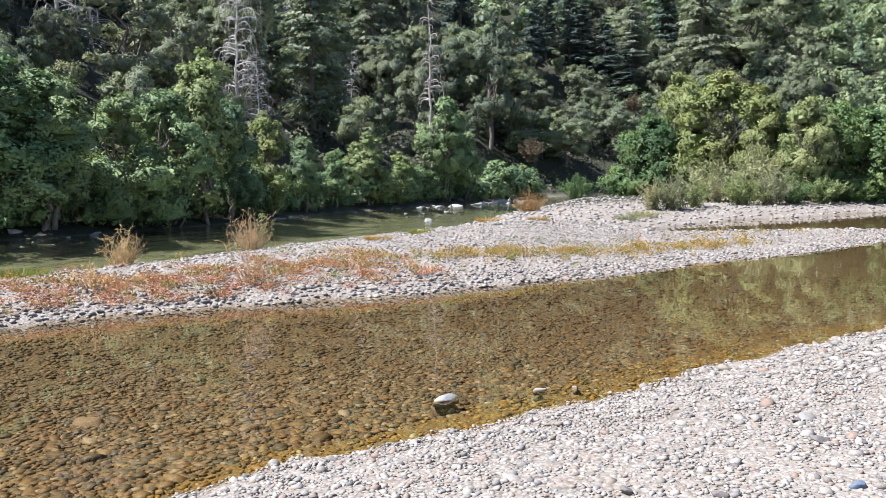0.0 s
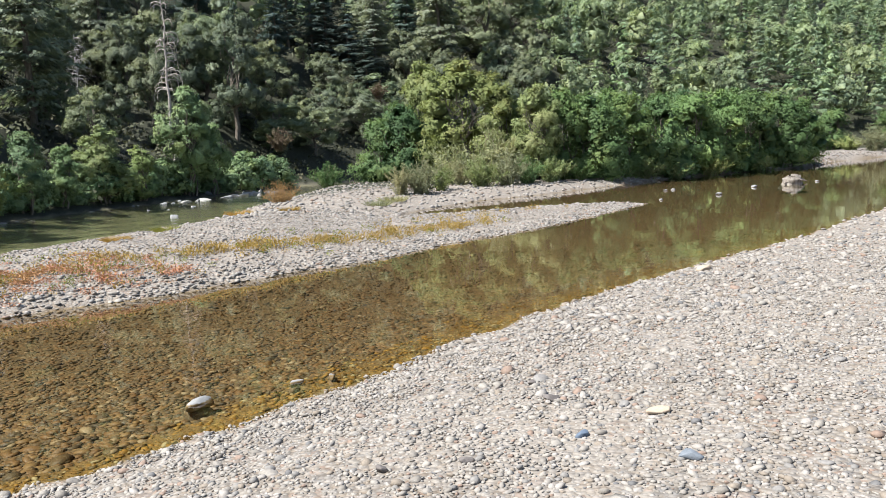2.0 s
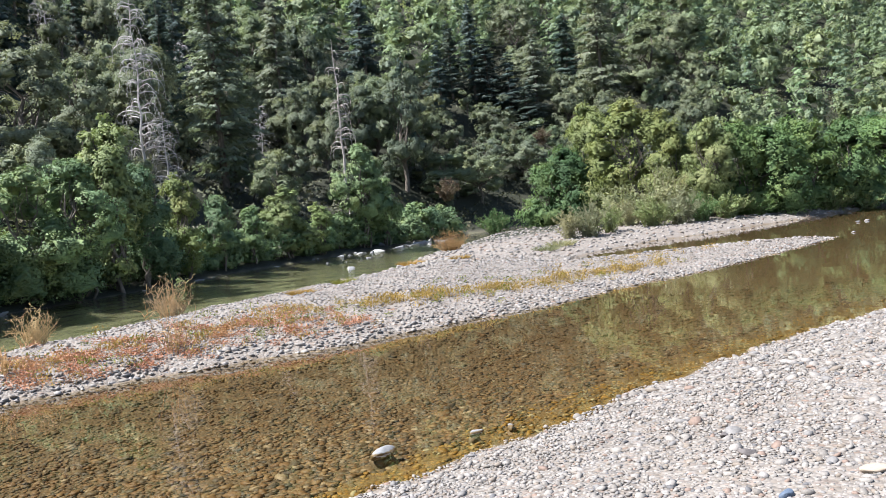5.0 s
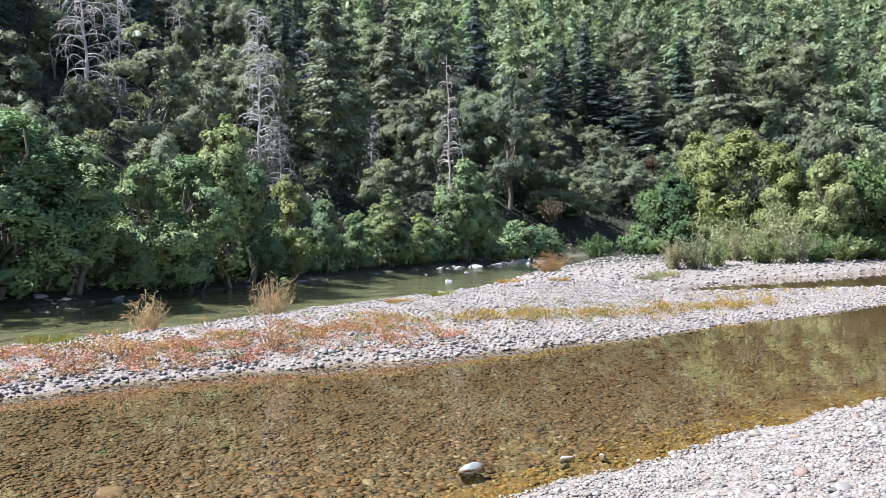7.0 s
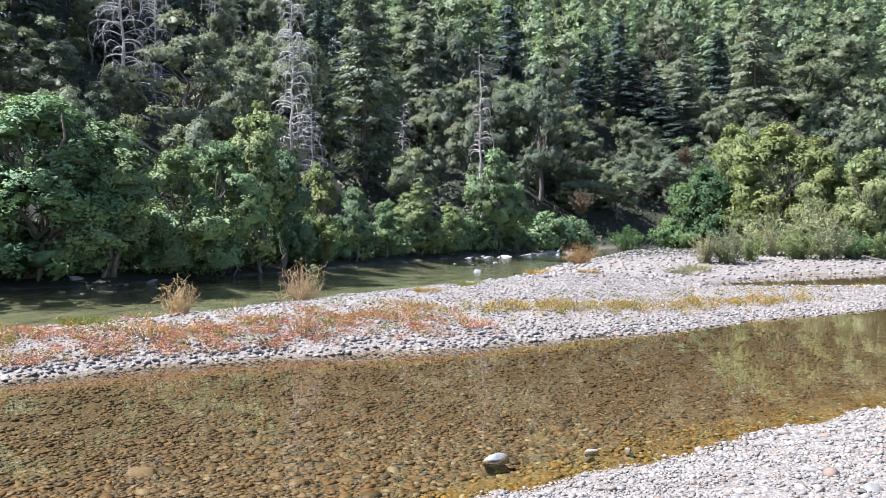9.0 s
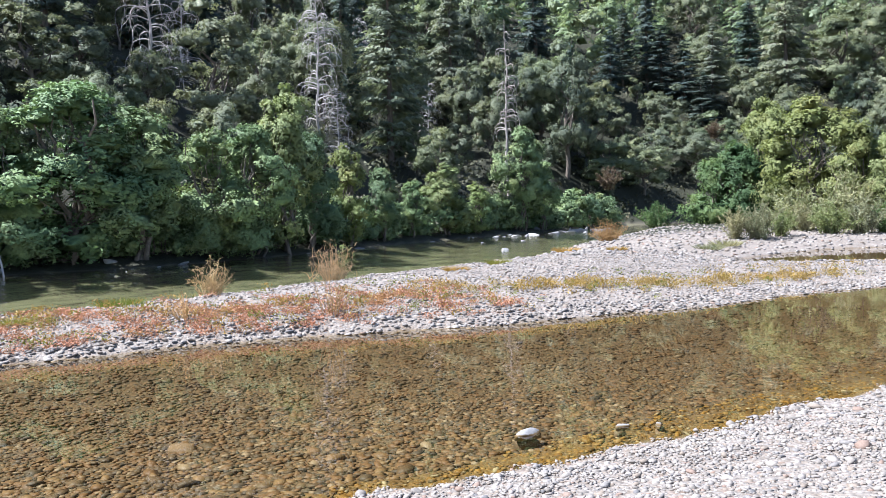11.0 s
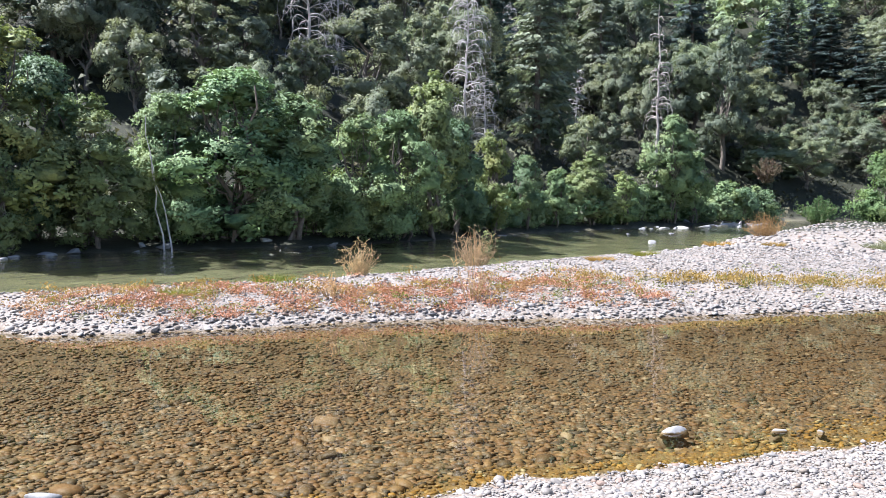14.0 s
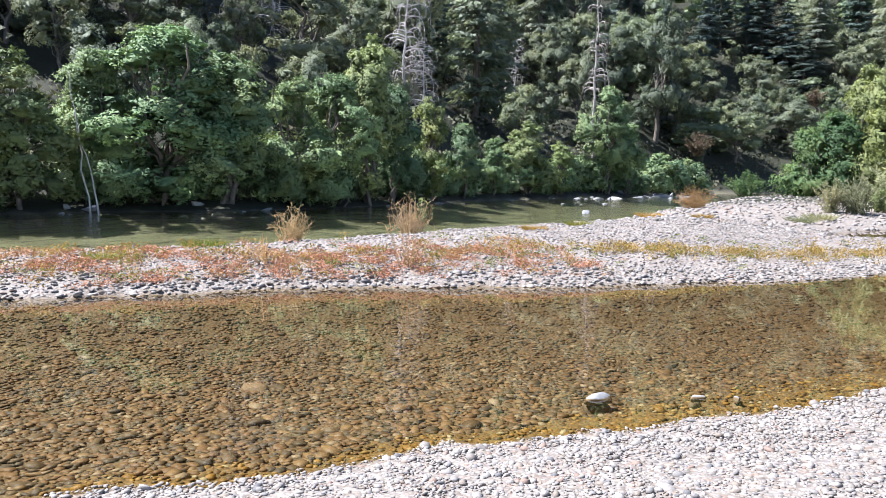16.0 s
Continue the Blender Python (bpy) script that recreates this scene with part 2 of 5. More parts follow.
M_SAGE = leaf_material("grey_willow_leaves", (0.176, 0.185, 0.101), (0.334, 0.326, 0.194), (0.370, 0.326, 0.167), 0.3)
M_GOLD = leaf_material("olive_gold_leaves", (0.108, 0.140, 0.050), (0.248, 0.279, 0.099), (0.288, 0.284, 0.104), 0.3, 7.0, (1.12, 1.12, 1.3))
M_BARK = bark_material("grey_bark", (0.06, 0.05, 0.04), (0.20, 0.17, 0.14))
M_DEADWOOD = bark_material("bleached_dead_wood", (0.20, 0.17, 0.15), (0.50, 0.46, 0.43))
M_WAND = bark_material("willow_wands", (0.14, 0.12, 0.07), (0.30, 0.26, 0.16))
M_REDLEAF = leaf_material("reddening_leaves", (0.10, 0.065, 0.05), (0.17, 0.105, 0.08), (0.15, 0.13, 0.08), 0.2)
M_STUMP = bark_material("weathered_stump_wood", (0.07, 0.055, 0.045), (0.27, 0.24, 0.21))
M_TWIG = bark_material("dead_grey_twigs", (0.30, 0.28, 0.27), (0.56, 0.53, 0.51))
M_STRAW = leaf_material("dry_straw", (0.46, 0.31, 0.17), (0.68, 0.50, 0.30), (0.62, 0.41, 0.22), 0.3)
M_RUST = leaf_material("rust_red_herb", (0.284, 0.120, 0.082), (0.430, 0.232, 0.163), (0.361, 0.249, 0.112), 0.2)
M_OCHRE = leaf_material("ochre_grass", (0.262, 0.168, 0.045), (0.426, 0.287, 0.098), (0.410, 0.254, 0.082), 0.25)
M_GRASS = leaf_material("yellow_green_grass", (0.111, 0.136, 0.021), (0.255, 0.255, 0.060), (0.306, 0.264, 0.068), 0.3)
M_ORANGE = leaf_material("dry_orange_brush", (0.340, 0.187, 0.085), (0.510, 0.323, 0.162), (0.459, 0.272, 0.111), 0.2)
M_POOL = water_material("pool_water", (0.80, 0.78, 0.65), 0.0012, 0.0035, 0.02)
M_RIVER = water_material("river_water", (0.83, 0.86, 0.70), 0.03, 0.09, 0.10)
M_GROUND = ground_material()

# ---- plan of the shores (x to the right, y ahead; water level is z = 0) ----
NEAR_SHORE = [(-40, -22), (-8, 0.6), (-4.8, 2.9), (-2.6, 4.35), (-1.7, 4.9), (-1.1, 5.45), (-0.4, 5.85), (0.5, 6.4), (1.6, 7.2), (3.0, 8.3), (5.5, 10.0),
              (8.7, 11.75), (12.3, 13.75), (15.8, 16.1), (20.5, 18.7), (32, 25), (60, 38), (130, 60), (500, 150)]
BAR_SHORE = [(-40, -4), (-20, 5.2), (-14, 8.3), (-10.4, 10.0), (-8.7, 9.4), (-7.9, 9.9), (-6.4, 10.9), (-4.9, 12.0), (-3.5, 12.7), (-2.1, 13.2), (-0.4, 13.75),
             (1.2, 14.8), (3.5, 15.9), (5.9, 18.0), (8.4, 19.4), (12.3, 22.6), (16.0, 26.0), (14.5, 27.8), (11.5, 28.3), (9.0, 28.1), (7.0, 28.0)]
BACK_SHORE = [(8.2, 30.4), (9.4, 32.0), (11.0, 33.8), (13.0, 35.6), (15.4, 36.5), (18.6, 38.3), (20.8, 39.9), (24.0, 41.9), (30.4, 46.2), (36, 48.6), (46.5, 51.5), (58, 61), (75, 69), (130, 92), (500, 196)]
RIVER_NEAR = [(-40, 1.5), (-20, 8.6), (-12.6, 12.1), (-10.2, 13.7), (-8.0, 16.0), (-6.6, 18.5), (-5.2, 21.2), (-3.4, 24.2), (-1.5, 27.2), (1.0, 32.5), (2.4, 41), (6.0, 52),
              (9.0, 62), (15, 75), (27, 88), (50, 101), (130, 122), (500, 224)]
FAR_BANK = [(-60, 4), (-34, 15), (-23, 21.7), (-19, 28.2), (-15.2, 31.5), (-12.0, 37.8), (-8.2, 49.9), (-3.6, 60), (-0.8, 65.5), (4, 77), (12, 91), (26, 104), (50, 116), (130, 138), (500, 242)]
POOL = np.array(NEAR_SHORE[::-1] + BAR_SHORE + BACK_SHORE)
RIVER = np.array(RIVER_NEAR + FAR_BANK[::-1])


def inside(poly, x, y):
    r = np.zeros(x.shape, bool)
    for (ax, ay), (bx, by) in zip(poly, np.roll(poly, -1, 0)):
        c = (ay > y) != (by > y)
        r ^= c & (x < (bx - ax) * (y - ay) / ((by - ay) if by != ay else 1e-9) + ax)
    return r


def reach(line, x, y):
    """The distance from (x, y) to an open line."""
    d = np.full(x.shape, 1e9)
    line = np.array(line, float)
    for (ax, ay), (bx, by) in zip(line[:-1], line[1:]):
        ux, uy = bx - ax, by - ay
        t = np.clip(((x - ax) * ux + (y - ay) * uy) / (ux * ux + uy * uy), 0, 1)
        d = np.minimum(d, np.hypot(x - ax - t * ux, y - ay - t * uy))
    return d


def waves(x, y, scale, seed):
    """A cheap smooth unevenness between -1 and 1."""
    rng = np.random.default_rng(seed)
    s = np.zeros(x.shape)
    for i in range(7):
        a, f, p = rng.uniform(0, 6.28), rng.uniform(0.5, 2.0) / scale, rng.uniform(0, 6.28)
        s += np.sin((x * np.cos(a) + y * np.sin(a)) * f * 6.28 + p + 1.3 * np.sin((x * np.sin(a) - y * np.cos(a)) * f * 3.1 + p * 2))
    return s / 3.6


def terrain(x, y):
    """Height and kind of the ground at the places x, y."""
    x, y = np.asarray(x, float), np.asarray(y, float)
    wx = x + 0.07 * waves(x, y, 1.3, 1) + 0.05 * waves(x, y, 0.4, 2)
    wy = y + 0.07 * waves(x, y, 1.3, 3) + 0.05 * waves(x, y, 0.4, 4)
    near, bar, back = reach(NEAR_SHORE, wx, wy), reach(BAR_SHORE, wx, wy), reach(BACK_SHORE, wx, wy)
    rnear, far = reach(RIVER_NEAR, wx, wy), reach(FAR_BANK, wx, wy)
    pool, river = inside(POOL, wx, wy), inside(RIVER, wx, wy)
    # the forest side lies beyond the far bank
    beyond = inside(np.array(FAR_BANK + [(2500, 800), (2500, 2500), (-2500, 2500), (-2500, 4)]), wx, wy)
    beach = inside(np.array(NEAR_SHORE + [(2500, 600), (2500, -2500), (-2500, -2500), (-2500, -22)]), wx, wy)
    dpool = np.minimum(np.minimum(near, bar), back)
    z_pool = -np.minimum(0.42 * (1 - np.exp(-dpool / 2.6)), 0.42) - 0.02 + 0.012 * waves(x, y, 0.9, 5)
    z_river = -0.7 * (1 - np.exp(-np.minimum(rnear, far) / 2.2)) - 0.02
    z_beach = 0.62 * (1 - np.exp(-near / 3.3)) + 0.02 * waves(x, y, 2.0, 6) * np.minimum(near, 1)
    dbar = np.minimum(np.minimum(bar, back), rnear)
    top = np.where(y < 31, np.interp(x - 0.25 * (y - 14), [-2, 0, 3, 6], [0.60, 0.52, 0.30, 0.18]), np.interp(y, [31, 42, 55], [0.36, 0.55, 0.72]))
    z_bar = top * (1 - np.exp(-dbar / 1.7)) + 0.035 * waves(x, y, 2.2, 7) * np.minimum(dbar, 1)
    rise = np.maximum(far - 3.0, 0)
    z_far = 0.6 * (1 - np.exp(-far / 1.5)) + 330 * (1 - np.exp(-rise * 0.64 / 330)) + (0.5 * waves(x, y, 9, 8) + 2.0 * waves(x, y, 40, 9)) * np.minimum(rise / 12, 1)
    z = np.where(pool, z_pool, np.where(river, z_river, np.where(beyond, z_far, np.where(beach, z_beach, z_bar))))
    return dict(z=z, pool=pool, river=river, beyond=beyond, beach=beach, near=near, bar=bar, back=back, rnear=rnear, far=far, dpool=dpool,
                on_bar=~(pool | river | beyond | beach))


def height(x, y):
    return float(terrain(np.array([x]), np.array([y]))["z"][0])


def polar(az, dist):
    return dist * math.sin(radians(az)), dist * math.cos(radians(az))


# ---- mesh helpers ----
def mesh_from(name, verts, faces, material, smooth=False, normals=None):
    """One mesh from arrays of places and of faces that all have the same number of corners."""
    verts, faces = np.asarray(verts, np.float32), np.asarray(faces, np.int32)
    me = bpy.data.meshes.new(name)
    me.vertices.add(len(verts))
    me.vertices.foreach_set("co", verts.ravel())
    me.loops.add(faces.size)
    me.loops.foreach_set("vertex_index", faces.ravel())
    me.polygons.add(len(faces))
    me.polygons.foreach_set("loop_start", np.arange(len(faces), dtype=np.int32) * faces.shape[1])
    if smooth or normals is not None:
        me.polygons.foreach_set("use_smooth", np.ones(len(faces), bool))
    me.update(calc_edges=True)
    me.materials.append(material)
    if normals is not None:
        me.normals_split_custom_set_from_vertices(np.asarray(normals, np.float32))
    return me


def thing(name, label, category, group="", kind=""):
    return tagged(new(name), label, category, group, kind)


def part(name, me, parent, label=""):
    ob = new(name, me)
    ob.parent = parent
    return tagged(ob, label)


def ico(level):
    bm = bmesh.new()
    bmesh.ops.create_icosphere(bm, subdivisions=level, radius=1.0)
    v = np.array([p.co[:] for p in bm.verts])
    f = np.array([[p.index for p in q.verts] for q in bm.faces])
    bm.free()
    return v, f


def stone_shapes(level, count, seed, rough=0.16, cuts=5, low=0.55, high=0.85):
    """Unit stones: spheres squared off, dented and faceted in different ways."""
    rng = np.random.default_rng(seed)
    v, f = ico(level)
    out = []
    for i in range(count):
        w = np.sign(v) * np.abs(v) ** rng.uniform(0.72, 0.95)
        for _ in range(cuts):
            n = rng.normal(size=3)
            n /= np.linalg.norm(n)
            d = w @ n
            w = w - np.outer(np.maximum(d - rng.uniform(low, high), 0) * 0.8, n)
        w *= 1 + rng.uniform(-rough, rough, (len(v), 1)) * 0.5
        out.append(w)
    return out, f


SHAPES_FINE, F_FINE = stone_shapes(2, 9, 11)
SHAPES_COARSE, F_COARSE = stone_shapes(1, 12, 12, 0.22)


def rot_z(a):
    c, s, o, z = np.cos(a), np.sin(a), np.ones_like(a), np.zeros_like(a)
    return np.stack([np.stack([c, -s, z], -1), np.stack([s, c, z], -1), np.stack([z, z, o], -1)], -2)


def lean(a, b):
    """Small turns about x by a and about y by b."""
    ca, sa_, cb, sb, o, z = np.cos(a), np.sin(a), np.cos(b), np.sin(b), np.ones_like(a), np.zeros_like(a)
    rx = np.stack([np.stack([o, z, z], -1), np.stack([z, ca, -sa_], -1), np.stack([z, sa_, ca], -1)], -2)
    ry = np.stack([np.stack([cb, z, sb], -1), np.stack([z, o, z], -1), np.stack([-sb, z, cb], -1)], -2)
    return rx @ ry


def stones(name, places, sizes, shapes, faces, material, seed, flat=(0.4, 0.75), tilt=0.25):
    """Many stones, lying half bedded at the places, in one mesh."""
    rng = np.random.default_rng(seed)
    n = len(places)
    sc = np.stack([sizes * rng.uniform(0.8, 1.35, n), sizes * rng.uniform(0.65, 1.0, n), sizes * rng.uniform(*flat, n)], 1) * 0.5
    rot = lean(rng.normal(0, tilt, n), rng.normal(0, tilt, n)) @ rot_z(rng.uniform(0, 6.28, n))
    pick = rng.integers(0, len(shapes), n)
    shp = np.array(shapes)[pick] * sc[:, None, :]
    v = np.einsum("nij,nkj->nki", rot, shp) + places[:, None, :]
    v[:, :, 2] += (sc[:, 2] * 0.2)[:, None]
    k = len(shapes[0])
    f = faces[None] + (np.arange(n) * k)[:, None, None]
    return mesh_from(name, v.reshape(-1, 3), f.reshape(-1, 3), material, True)


def scatter(x0, x1, y0, y1, step, seed):
    rng = np.random.default_rng(seed)
    gx, gy = np.meshgrid(np.arange(x0, x1, step), np.arange(y0, y1, step))
    return (gx + rng.uniform(-0.48, 0.48, gx.shape) * step).ravel(), (gy + rng.uniform(-0.48, 0.48, gx.shape) * step).ravel()


def seen(x, y, wide=50.0):
    return (np.abs(np.degrees(np.arctan2(x, y))) < wide) & (y > 1)


# ---- ground ----
def spread(a, b, fine, far, grow=1.16):
    mid = np.arange(a, b + 1e-6, fine)
    lo, hi, s = [a], [b], fine
    while lo[-1] > -far or hi[-1] < far:
        s *= grow
        if lo[-1] > -far:
            lo.append(lo[-1] - s)
        if hi[-1] < far:
            hi.append(hi[-1] + s)
    return np.concatenate([np.array(lo[1:])[::-1], mid, np.array(hi[1:])])


def build_ground():
    xs, ys = spread(-14, 24, 0.25, 1500, 1.075), spread(3, 34, 0.25, 1500, 1.075)
    gx, gy = np.meshgrid(xs, ys)
    t = terrain(gx.ravel(), gy.ravel())
    v = np.stack([gx.ravel(), gy.ravel(), t["z"]], 1)
    i = np.arange((len(ys) - 1) * len(xs)).reshape(len(ys) - 1, len(xs))[:, :-1].ravel()
    f = np.stack([i, i + 1, i + 1 + len(xs), i + len(xs)], 1)
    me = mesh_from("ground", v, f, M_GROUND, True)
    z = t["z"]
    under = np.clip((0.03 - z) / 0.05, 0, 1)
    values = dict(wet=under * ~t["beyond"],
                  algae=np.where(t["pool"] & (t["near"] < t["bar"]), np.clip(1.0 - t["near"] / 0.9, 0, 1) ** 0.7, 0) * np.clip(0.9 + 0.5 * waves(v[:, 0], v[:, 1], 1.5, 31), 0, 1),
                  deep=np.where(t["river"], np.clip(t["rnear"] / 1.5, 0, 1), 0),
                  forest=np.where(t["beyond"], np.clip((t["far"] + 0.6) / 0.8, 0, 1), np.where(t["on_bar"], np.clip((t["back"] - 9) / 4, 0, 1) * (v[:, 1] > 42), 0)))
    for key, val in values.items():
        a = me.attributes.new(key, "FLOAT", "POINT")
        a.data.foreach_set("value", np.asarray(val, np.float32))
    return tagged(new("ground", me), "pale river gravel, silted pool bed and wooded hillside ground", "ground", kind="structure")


ground = build_ground()


def sheet(name, outline, material, label):
    bm = bmesh.new()
    face = bm.faces.new([bm.verts.new((x, y, 0.0)) for x, y in outline])
    face.normal_update()
    if face.normal.z < 0:
        face.normal_flip()
    bmesh.ops.triangulate(bm, faces=bm.faces[:])
    me = bpy.data.meshes.new(name)
    bm.to_mesh(me)
    bm.free()
    me.materials.append(material)
    ob = tagged(new(name, me), label, "water", kind="structure")
    ob.visible_shadow = False
    return ob


MIDDLE = [(-40, -1.2), (-20, 6.9), (-12, 10.9), (-8.2, 12.6), (-4.0, 17.0), (-1.0, 22.0), (4.0, 30.0), (8, 42), (14, 54), (22, 66), (40, 80), (130, 107), (500, 210)]
sheet("pool_water", [(500, 146), (130, 58), (60, 36), (20, 16), (5, 7), (0, 3.5), (-8, -2), (-40, -26)] + MIDDLE, M_POOL, "still shallow clear pool water over brown cobbles")
sheet("river_water", MIDDLE[::-1] + [(-62, -2), (-62, 6), (-36, 17), (-21, 29.5), (-14, 40), (-6, 60), (3, 80), (24, 107), (50, 120), (130, 142), (500, 247)], M_RIVER,
      "green rippled river water flowing past the wooded bank")

# ---- plants: shared builders ----
def unit(v):
    return v / np.maximum(np.linalg.norm(v, axis=-1, keepdims=True), 1e-9)


def blades(places, along, facing, length, width):
    """Leaves: four-cornered blades at places, pointing along, with the faces turned to facing."""
    along = unit(along)
    side = unit(np.cross(along, facing))
    l, w = np.asarray(length)[:, None] * 0.5, np.asarray(width)[:, None] * 0.5
    v = np.stack([places - along * l, places + side * w - along * l * 0.1, places + along * l, places - side * w - along * l * 0.1], 1)
    return v.reshape(-1, 3), np.arange(len(places) * 4).reshape(-1, 4)


def flecks(places, along, facing, length, width, soft=None):
    """Small leaves: three-cornered flecks."""
    along = unit(along)
    side = unit(np.cross(along, facing))
    l, w = np.asarray(length)[:, None] * 0.5, np.asarray(width)[:, None] * 0.5
    v = np.stack([places - along * l - side * w, places - along * l * 0.6 + side * w, places + along * l], 1)
    n = unit(facing if soft is None else soft)
    return v.reshape(-1, 3), np.arange(len(places) * 3).reshape(-1, 3), np.repeat(n, 3, 0)


def clumps(rng, centres, radii, count, size, slim=0.65, out=0.8, up=0.35, loose=0.75, round_=0.6, shell=0.0):
    """Leaves in many rounded clumps; the leaves turn outwards and up."""
    n = len(centres)
    pick = rng.choice(n, count, p=(radii.prod(1) ** 0.67) / (radii.prod(1) ** 0.67).sum())
    d = unit(rng.normal(size=(count, 3)))
    d[:, 2] = np.where(rng.random(count) < 0.35, np.abs(d[:, 2]), d[:, 2])
    r = np.maximum(rng.random(count) ** 0.34, shell) * rng.uniform(0.85 + 0.1 * shell, 1.15 - 0.1 * shell, count)
    p = centres[pick] + d * radii[pick] * r[:, None]
    nrm = unit(d * out + rng.normal(size=(count, 3)) * loose + np.array([0, 0, up]))
    along = unit(np.cross(nrm, rng.normal(size=(count, 3))) + np.array([0, 0, -0.25]))
    ln = size * rng.uniform(0.65, 1.35, count)
    return flecks(p, along, nrm, ln, ln * slim * 1.15, d * round_ + np.array([0, 0, 0.6]) + 0.12 * nrm)


def crown(rng, centres, radii, count, size, slim=0.65, tufts=26, loose=0.5, grow_up=0.25, lift=0.34, spray=0.0):
    """Leaves in many small tufts all over the lobes of a tree's head, facing outwards from tuft, lobe and head."""
    n = len(centres)
    mid = centres.mean(0)
    td = unit(rng.normal(size=(n, tufts, 3)) + np.array([0, 0, grow_up]) + 0.6 * unit(centres - mid)[:, None])
    tc = centres[:, None] + td * radii[:, None] * rng.uniform(0.66, 1.08, (n, tufts, 1))
    tr = radii.mean(1)[:, None] * rng.uniform(0.14, 0.42, (n, tufts))
    share = (tr ** 2).ravel() / (tr ** 2).sum()
    pick = rng.choice(n * tufts, count, p=share)
    d0, c0, r0 = td.reshape(-1, 3)[pick], tc.reshape(-1, 3)[pick], tr.ravel()[pick][:, None]
    dl = unit(rng.normal(size=(count, 3)) + d0 * 0.5)
    p = c0 + dl * r0 * rng.random((count, 1)) ** 0.45 + d0 * spray * r0 * rng.random((count, 1)) ** 2
    head = unit((p - mid) * np.array([1, 1, 0.6]))
    nrm = unit(d0 * 0.5 + dl * 0.35 + head * 0.3 + rng.normal(size=(count, 3)) * loose + np.array([0, 0, 0.4]))
    along = unit(np.cross(nrm, rng.normal(size=(count, 3))) + d0 * 0.3 + np.array([0, 0, -0.2]))
    ln = size * rng.uniform(0.6, 1.4, count)
    return flecks(p, along, nrm, ln, ln * slim * 1.15, d0 * 0.6 + dl * 0.2 + head * 0.4 + nrm * loose * 0.35 + np.array([0, 0, lift]))


def masses(rng, centres, radii, inner):
    """The dense inside of leaf clumps: rough lumps."""
    shp = np.array(SHAPES_COARSE)[rng.integers(0, len(SHAPES_COARSE), len(centres))]
    shp = shp * (1 + rng.uniform(-0.4, 0.4, shp.shape[:2])[..., None]) * radii[:, None, :] * inner
    rot = rot_z(rng.uniform(0, 6.28, len(centres)))
    v = np.einsum("nij,nkj->nki", rot, shp) + centres[:, None, :]
    f = F_COARSE[None] + (np.arange(len(centres)) * shp.shape[1])[:, None, None]
    n = unit((v - centres[:, None, :]) / radii[:, None, :] + rng.normal(0, 0.6, v.shape))
    return v.reshape(-1, 3), f.reshape(-1, 3), n.reshape(-1, 3)


def tube(points, radii, sides=6):
    """A tapered round limb along points."""
    points, radii = np.asarray(points, float), np.asarray(radii, float)
    t = unit(np.gradient(points, axis=0))
    ref = np.where(np.abs(t[:, 2:3]) > 0.9, np.array([[1.0, 0, 0]]), np.array([[0, 0, 1.0]]))
    a = unit(np.cross(t, ref))
    b = np.cross(t, a)
    ang = np.arange(sides) * 2 * np.pi / sides
    ring = a[:, None] * np.cos(ang)[None, :, None] + b[:, None] * np.sin(ang)[None, :, None]
    v = points[:, None] + ring * radii[:, None, None]
    k = np.arange((len(points) - 1) * sides).reshape(-1, sides)
    f = np.stack([k, np.roll(k, -1, 1), np.roll(k, -1, 1) + sides, k + sides], -1)
    return v.reshape(-1, 3), f.reshape(-1, 4)


def joined(pieces):
    vs, fs, ns, o = [], [], [], 0
    for v, f, *n in pieces:
        vs.append(v)
        fs.append(f + o)
        ns += n
        o += len(v)
    return (np.concatenate(vs), np.concatenate(fs), *([np.concatenate(ns)] if ns else []))


def bend(rng, a, b, n=6, wobble=0.08, sag=0.0):
    """A crooked line from a to b."""
    a, b = np.asarray(a, float), np.asarray(b, float)
    s = np.linspace(0, 1, n)[:, None]
    p = a + (b - a) * s
    p[1:-1] += rng.normal(size=(n - 2, 3)) * wobble * np.linalg.norm(b - a) * 0.5
    p[:, 2] += sag * np.sin(s[:, 0] * np.pi) * np.linalg.norm(b - a)
    return p


